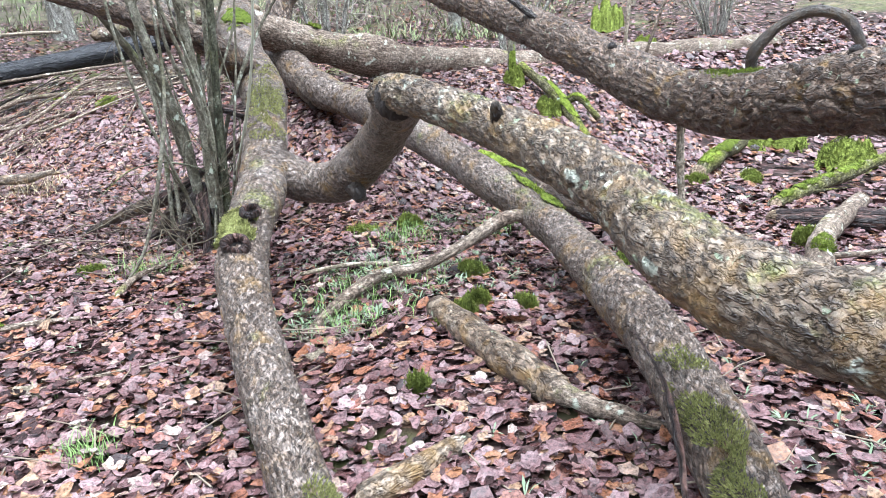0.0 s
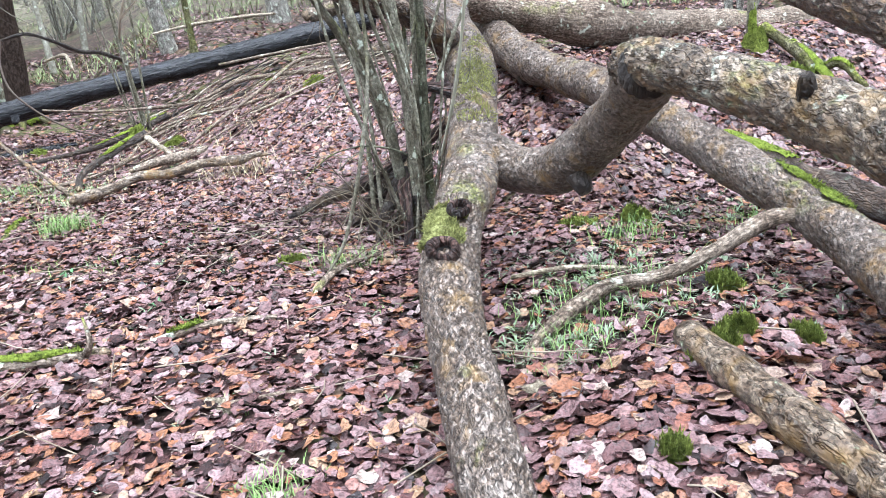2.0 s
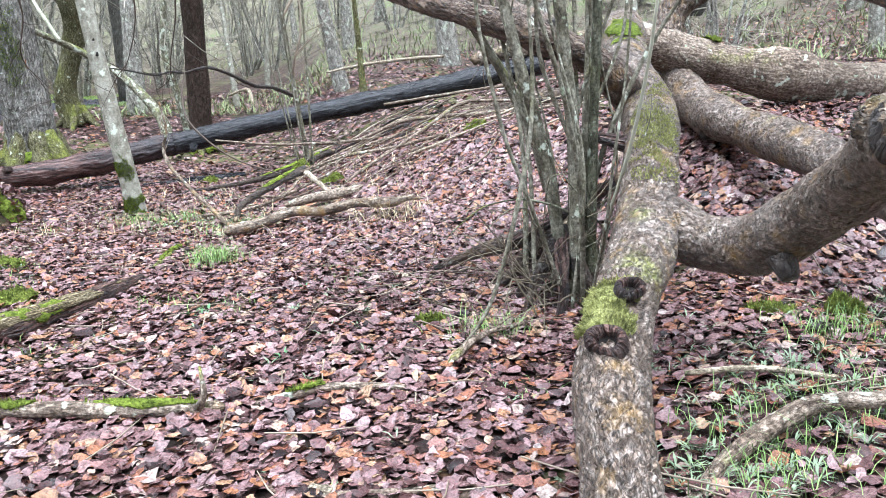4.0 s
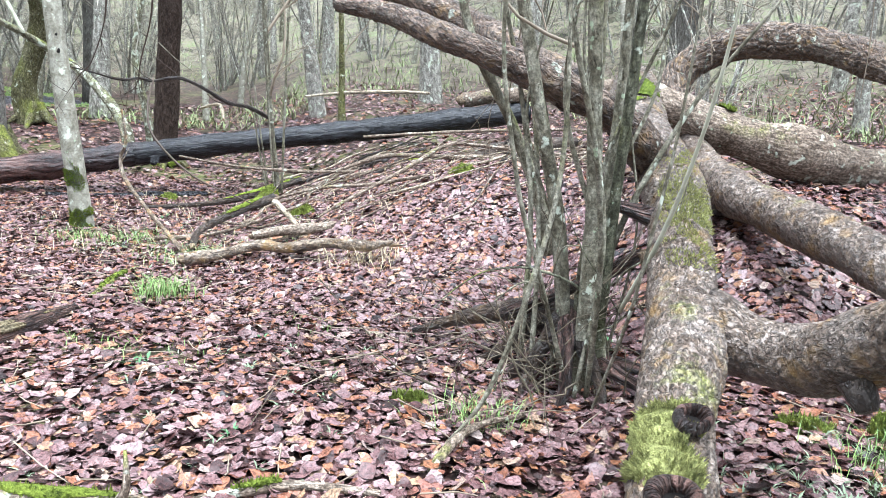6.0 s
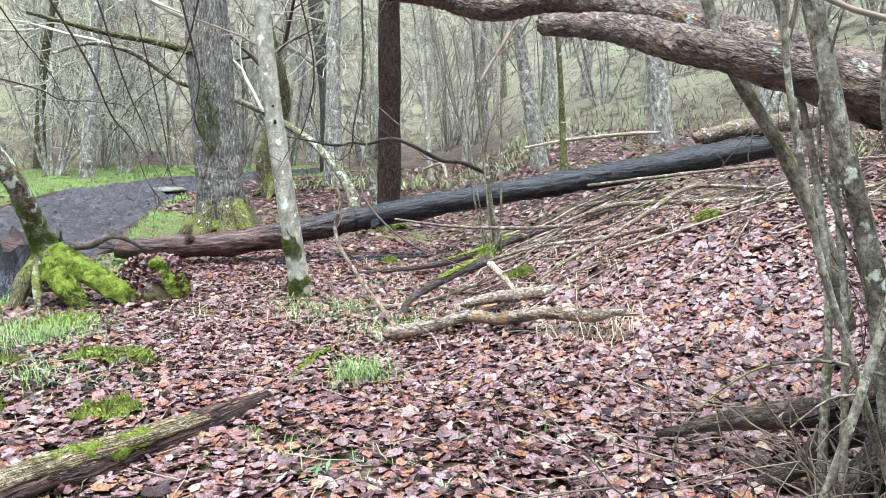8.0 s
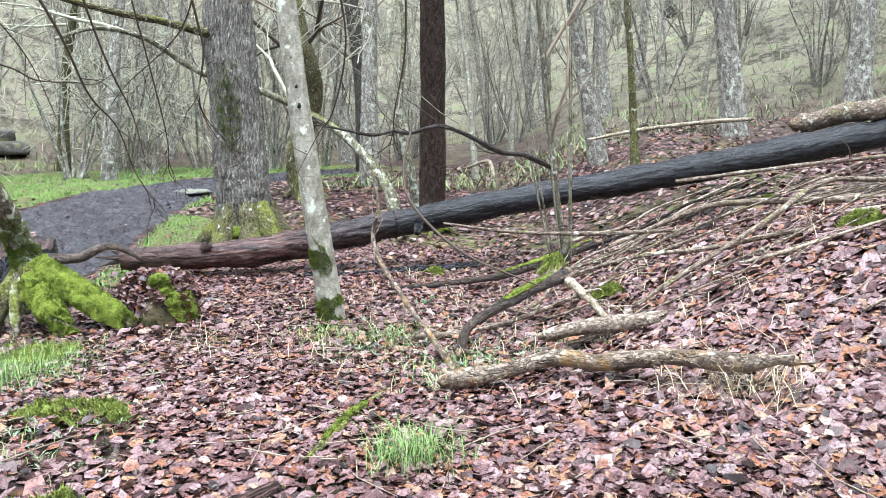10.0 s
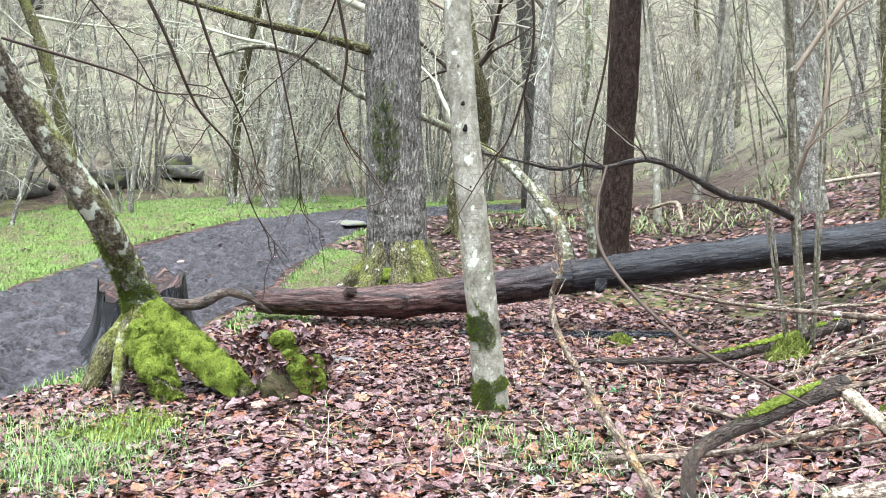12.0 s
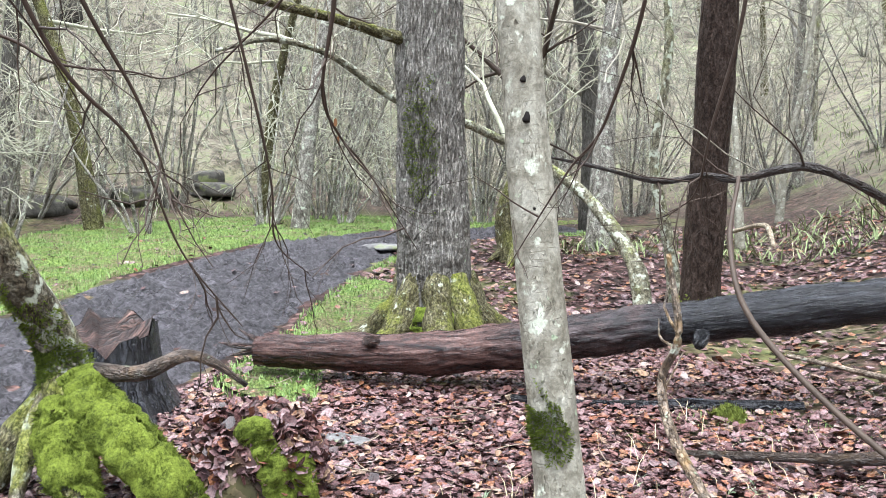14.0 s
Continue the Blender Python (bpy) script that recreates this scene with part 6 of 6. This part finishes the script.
def green_patch(x, y):
    """1 where grass and moss push the leaves aside."""
    p = np.stack([x, y, 0 * x], -1)
    w = ramp01(0.35, 0.9, waves(p, 1.5, 61) + 0.3 * waves(p, 5, 62))
    for cx, cy, rr in ((0.95, 4.75, 0.5), (-3.0, 7.5, 0.25), (-4.7, 6.6, 0.7), (-9.3, 11.3, 0.7), (-3.4, 8.7, 0.4), (-6.2, 7.2, 0.5), (0.6, 4.4, 0.45), (1.6, 5.8, 0.5), (-4.4, 9.0, 0.5), (-2.9, 9.2, 0.4)):
        w = np.maximum(w, ramp01(rr * 1.3, rr * 0.5, np.hypot(x - cx, y - cy)))
    return w


def leafy(x, y, r):
    q = path_side(x, y)
    return (q < -0.05) & ((verge_depth(x, y) < 0) | (r.uniform(size=x.shape) < 0.12)) & (r.uniform(size=x.shape) > 0.6 * green_patch(x, y))


def leafy_path(x, y, r):
    return r.uniform(size=x.shape) < np.where(path_side(x, y) > -0.05, 0.012, 1.0) * (1 - 0.5 * green_patch(x, y)) * np.where(verge_depth(x, y) > 0, 0.15, 1.0)


litter(78000, -5.5, 4.5, 2.0, 9.0, 0.03, 0.075, 51, leafy)
litter(74000, -9.5, 0.0, 7.0, 13.5, 0.03, 0.07, 52, leafy, OUT[[0, 2, 3, 4, 5, 6, 7, 8]])
litter(44000, -17, 12, 9.0, 22.0, 0.05, 0.10, 53, leafy_path, OUT[::2] * 1.1)
litter(12000, 4.0, 11.0, 3.0, 13.0, 0.05, 0.11, 55, leafy, OUT[::2] * 1.1)
litter(26000, -7.2, 11.0, -5.0, 9.5, 0.05, 0.10, 54, leafy, OUT[::2] * 1.1)


# leaves caught on the boulder
r = np.random.default_rng(56)
a_, th = r.uniform(0, 6.283, 1000), np.arccos(r.uniform(0.0, 1.0, 1000))
q = np.sin(th) ** 0.8
v, t = scatter_leaves(-6.66 + np.cos(a_) * q * 0.40, 9.10 + np.sin(a_) * q * 0.32, r.uniform(0.035, 0.075, 1000), r, OUT, 0.07 + 0.37 * np.cos(th) ** 0.8, 34)
tagged(part("leaf_cover", Geo().add(v, None, t), LEAVES), "dead leaves caught on top of the mossy boulder", "leaves", kind="stuff")

# ---- grass, straw and small twigs ----
def blades(g, x, y, h, r, width=0.006, lean=0.5):
    n = len(x)
    a = r.uniform(0, 6.283, n)
    l = r.uniform(0.15, 1.0, n) * lean * h
    z = height(x, y)
    dx, dy = np.cos(a) * l, np.sin(a) * l
    wx, wy = -np.sin(a) * width * 0.5, np.cos(a) * width * 0.5
    p = [np.stack([x - wx, y - wy, z - 0.01], 1), np.stack([x + wx, y + wy, z - 0.01], 1),
         np.stack([x + dx * 0.4 + wx * 0.8, y + dy * 0.4 + wy * 0.8, z + h * 0.65], 1), np.stack([x + dx * 0.4 - wx * 0.8, y + dy * 0.4 - wy * 0.8, z + h * 0.65], 1),
         np.stack([x + dx, y + dy, z + h * r.uniform(0.7, 1.05, n)], 1)]
    v = np.stack(p, 1).reshape(-1, 3)
    o = np.arange(n) * 5
    g.add(v, np.stack([o, o + 1, o + 2, o + 3], 1), np.stack([o + 3, o + 2, o + 4], 1))


r = np.random.default_rng(909)
for x, y, n, rad, h in tuple((a_, b_, int(c_ * 1.5), d_ * 1.1, e_) for a_, b_, c_, d_, e_ in ((-2.93, 7.3, 240, 0.09, 0.20), (-0.49, 3.46, 110, 0.05, 0.10), (-6.1, 7.34, 420, 0.22, 0.17), (-6.7, 7.5, 420, 0.28, 0.15), (-6.3, 7.75, 260, 0.2, 0.13), (-4.9, 6.5, 90, 0.08, 0.12), (1.15, 5.6, 150, 0.12, 0.14), (-4.9, 9.1, 120, 0.12, 0.15), (-4.3, 9.2, 130, 0.16, 0.16), (1.9, 5.6, 120, 0.12, 0.12), (-3.4, 8.55, 140, 0.2, 0.15), (0.85, 4.7, 160, 0.2, 0.13), (0.6, 4.25, 90, 0.12, 0.12), (-0.5, 5.75, 110, 0.1, 0.16))):
    g = Geo()
    blades(g, x + r.normal(size=n) * rad, y + r.normal(size=n) * rad, r.uniform(0.3, 1.0, n) * h * 1.1, r, 0.004, 1.3)
    tagged(part("grass_tuft", g, GRASS), "tuft of fresh green grass among leaves", "grass", "grass tufts", "stuff")
g = Geo()
n = 60000
x, y = r.uniform(-7.5, 3.5, n), r.uniform(2.5, 12.5, n)
ok = (green_patch(x, y) * r.uniform(size=n) > 0.33) & (path_side(x, y) < 0)
blades(g, x[ok], y[ok], r.uniform(0.02, 0.08, ok.sum()), r, 0.005, 1.2)
n = 170000
x, y = r.uniform(-19, -7, n), r.uniform(5.5, 20, n)
ok = verge_depth(x, y) > 0.0
blades(g, x[ok], y[ok], r.uniform(0.03, 0.085, ok.sum()), r, 0.009, 1.0)
tagged(part("grass", g, GRASS), "short fresh grass on the verge and between leaves", "grass", kind="stuff")
# rough undergrowth on the far slopes
for mat_, n, label in ((WEED, 34000, "dull green undergrowth on the far slopes"), (STRAW, 2500, "pale dead stalks on the far slopes"), (TWIG_SHOOT, 9000, "brown bramble stems on the far slopes")):
    g = Geo()
    ang, dist = r.uniform(-0.8, 2.0, n), 13 + 45 * r.uniform(size=n) ** 1.5
    x, y = -3 - np.sin(ang) * dist, 6 + np.cos(ang) * dist
    p = np.stack([x, y, 0 * x], -1)
    ok = (path_side(x, y) < -1.5) & (verge_depth(x, y) < -0.5) & (waves(p, 0.8, 71) + 0.5 * waves(p, 2.5, 72) > -0.35) & (height(x, y) > 0.9)
    blades(g, x[ok], y[ok], r.uniform(0.06, 0.34, ok.sum()), r, 0.02 if mat_ == WEED else 0.009, 2.6)
    tagged(part("undergrowth", g, mat_), label, "undergrowth", kind="stuff")

g = Geo()
n = 170
blades(g, -1.75 + r.normal(size=n) * 0.16, 8.25 + r.normal(size=n) * 0.12, r.uniform(0.06, 0.26, n), r, 0.004, 2.2)
n = 700
x, y = r.uniform(-6, -1.5, n), r.uniform(8, 12, n)
blades(g, x, y, r.uniform(0.06, 0.2, n), r, 0.005, 1.4)
tagged(part("dry_grass", g, STRAW), "dry straw-coloured grass hanging over a branch", "grass", kind="stuff")

g = Geo()
for k in range(750):
    if k < 420:
        x, y = r.uniform(-5.5, 3.5), r.uniform(2.2, 9.5)
    else:
        x, y = r.uniform(-9, 2), r.uniform(7, 15)
    a_, l = r.uniform(0, 6.283), r.uniform(0.08, 0.45)
    p = [(x + math.cos(a_) * l * s + r.normal() * 0.012, y + math.sin(a_) * l * s + r.normal() * 0.012) for s in (-0.5, 0, 0.5)]
    tube(g, [(q[0], q[1], gz(*q) + 0.03 + r.uniform(0, 0.03)) for q in p], [0.004, 0.0035, 0.002], 4, 0.15, cap=False)
tagged(part("twig_litter", g, TWIG), "small brown twigs strewn over the leaves", "twigs", kind="stuff")


# ---- small green plants among the leaves ----
def sprigs(g, x, y, tall, r, leaves=7):
    """Low weeds: a few narrow leaflets that arch out from one root."""
    n = len(x)
    z = height(x, y) + 0.015
    for k in range(leaves):
        a = r.uniform(0, 6.283, n)
        l = tall * r.uniform(0.5, 1.1, n)
        up = r.uniform(0.25, 1.1, n)
        w = l * r.uniform(0.04, 0.09, n) * 10 / leaves
        dx, dy = np.cos(a) * l, np.sin(a) * l
        wx, wy = -np.sin(a) * w, np.cos(a) * w
        o = np.arange(n) * 4 + 0
        v = np.stack([np.stack([x, y, z], 1), np.stack([x + dx * 0.5 - wx, y + dy * 0.5 - wy, z + l * up * 0.6], 1),
                      np.stack([x + dx, y + dy, z + l * up * 0.75], 1), np.stack([x + dx * 0.5 + wx, y + dy * 0.5 + wy, z + l * up * 0.6], 1)], 1).reshape(-1, 3)
        g.add(v, np.stack([o, o + 1, o + 2, o + 3], 1))


HERB = plain_twig("soft_green_herb", (0.10, 0.14, 0.08), (0.25, 0.30, 0.20), 0.7)
r = np.random.default_rng(3131)
g = Geo()
for cx, cy, n, rad in ((0.8, 4.9, 90, 0.32), (0.85, 5.3, 60, 0.25), (1.3, 4.5, 40, 0.2), (0.5, 4.3, 40, 0.15), (-3.4, 8.6, 90, 0.35), (-4.4, 9.2, 90, 0.5), (-3.0, 9.2, 60, 0.4), (-6.2, 7.4, 130, 0.5), (-5.0, 6.6, 70, 0.4), (-4.2, 10.6, 80, 0.6), (1.8, 5.9, 70, 0.4), (3.5, 6.0, 90, 0.8), (-1.0, 5.6, 30, 0.6), (1.7, 2.6, 40, 0.3)):
    sprigs(g, cx + r.normal(size=n) * rad, cy + r.normal(size=n) * rad, 0.06, r, 10)
n = 420
sprigs(g, r.uniform(-6.5, 4, n), r.uniform(2.4, 12, n), 0.035, r)
tagged(part("herbs", g, HERB), "small pale green weeds scattered through the fallen leaves", "weeds", kind="stuff")
for x, y, s_ in ((-2.33, 5.95, 0.07), (-0.15, 7.0, 0.1), (-1.5, 5.3, 0.05), (0.1, 6.9, 0.09), (-1.9, 6.6, 0.05), (-4.75, 10.5, 0.09)):
    g = Geo()
    sprigs(g, np.full(3, x) + r.normal(size=3) * 0.03, np.full(3, y) + r.normal(size=3) * 0.03, s_, r, 5)
    tagged(part("seedling", g, IVY), "low plant with dark green leaves among fallen leaves", "plant", "green seedlings")

# pale scraps of rotten wood
def chip(x, y, size, seed, material, label):
    t = thing("wood_chip", (x, y, gz(x, y)), label, "wood chip", "wood chips")
    g = Geo()
    blob(g, (0, 0, size * 0.35), (size, size * 0.6, size * 0.5), 8, 12, 0.45, 4.0, seed, -0.4, 0.7)
    part("wood", g, material, t)


for k, (x, y, s_) in enumerate(((-0.85, 4.15, 0.045), (-0.80, 4.08, 0.03), (0.40, 3.94, 0.05), (0.46, 3.86, 0.035), (-1.28, 6.9, 0.05), (-2.7, 8.9, 0.05), (-1.9, 7.6, 0.04))):
    chip(x, y, s_, 840 + k, BARK_PALESTICK, "pale crumbling scrap of rotten wood on leaves")


# ---- moss cushions on the ground ----
def cushion(x, y, sx_, sy_, sz_, seed, turn=0.0, material=None, count=1200, label="bright green moss cushion on the ground"):
    """An uneven mat with ragged edges and gaps that hugs the ground."""
    t = thing("moss_cushion", (x, y, gz(x, y)), label, "moss", "moss cushions")
    rr = np.random.default_rng(seed)
    ca, sa = math.cos(radians(turn)), math.sin(radians(turn))

    def lie(u, w):
        px, py = x + (u * sx_ * ca - w * sy_ * sa) * 1.3, y + (u * sx_ * sa + w * sy_ * ca) * 1.3
        p = np.stack([px, py, 0 * px], -1)
        d = 1 - (u * u + w * w) * 1.35 - 0.15 + 0.75 * waves(p, 18, seed) + 0.45 * waves(p, 50, seed + 1)
        top = sz_ * np.sqrt(np.clip(d, 0, 1.4)) * (1 + 0.25 * waves(p, 38, seed + 2)) + 0.008
        return np.stack([px - x, py - y, height(px, py) - gz(x, y) + np.where(d > 0, top, -0.02)], -1), d

    n = 26
    U, W = np.meshgrid(np.linspace(-1, 1, n), np.linspace(-1, 1, n), indexing="ij")
    v, d = lie(U.ravel(), W.ravel())
    i, j = np.meshgrid(np.arange(n - 1), np.arange(n - 1), indexing="ij")
    b = (i * n + j).ravel()
    q = np.stack([b, b + n, b + n + 1, b + 1], 1)
    g = Geo().add(v, q[(d[q] > 0).any(1)])
    u, w = rr.uniform(-1, 1, count * 2), rr.uniform(-1, 1, count * 2)
    p, d = lie(u, w)
    e = 0.02
    nrm = np.stack([lie(u - e, w)[0][:, 2] - lie(u + e, w)[0][:, 2], lie(u, w - e)[0][:, 2] - lie(u, w + e)[0][:, 2], np.full(len(u), 0.06)], 1)
    nrm = np.clip(nrm, -0.1, 0.1)
    nrm /= np.linalg.norm(nrm, axis=1)[:, None]
    ok = d > 0.02
    moss_tufts(g, p[ok], nrm[ok], 0.026, rr)
    part("moss", g, material or MOSS_MAT, t)


for k, (x, y, a, b2, c2, turn) in enumerate([(-4.85, 7.08, 0.28, 0.17, 0.07, 20), (-3.97, 6.2, 0.22, 0.12, 0.07, 35), (-4.7, 6.0, 0.2, 0.12, 0.05, 0), (-6.5, 7.9, 0.35, 0.25, 0.05, 10), (-5.6, 6.6, 0.3, 0.2, 0.04, 50),
        (0.74, 3.36, 0.05, 0.035, 0.05, 0), (1.05, 3.95, 0.10, 0.05, 0.05, 30), (1.2, 4.1, 0.07, 0.04, 0.05, 0), (2.2, 4.5, 0.10, 0.07, 0.07, 20), (1.25, 5.85, 0.09, 0.07, 0.10, 0), (0.95, 5.9, 0.16, 0.06, 0.04, 0),
        (-0.85, 5.9, 0.1, 0.05, 0.03, 10), (-5.6, 12.2, 0.16, 0.08, 0.06, 40), (-4.0, 11.7, 0.16, 0.12, 0.16, 10), (-3.0, 10.2, 0.16, 0.1, 0.1, 0), (-2.2, 12.4, 0.2, 0.1, 0.08, 20), (-1.3, 10.3, 0.14, 0.1, 0.1, 0)]):
    cushion(x, y, a, b2, c2, 500 + k, turn)

# mossy stones and roots on the far leaf bank
for k, (x, y, a, b2, c2) in enumerate([(5.4, 7.4, 0.34, 0.2, 0.22), (5.5, 6.45, 0.26, 0.2, 0.2), (4.4, 6.3, 0.2, 0.08, 0.07), (3.42, 4.45, 0.13, 0.09, 0.1), (2.56, 5.2, 0.13, 0.08, 0.1), (3.9, 6.4, 0.1, 0.08, 0.06), (3.2, 7.8, 0.16, 0.1, 0.12), (2.96, 8.4, 0.12, 0.1, 0.12), (3.6, 12.0, 0.2, 0.12, 0.15), (7.7, 15.5, 0.5, 0.25, 0.5), (6.2, 11.4, 0.2, 0.15, 0.2), (1.43, 4.01, 0.06, 0.04, 0.04), (1.36, 4.6, 0.1, 0.06, 0.05)]):
    cushion(x, y, a, b2, c2, 560 + k, 25 * k, label="moss-covered stone on the leafy bank", count=1500)
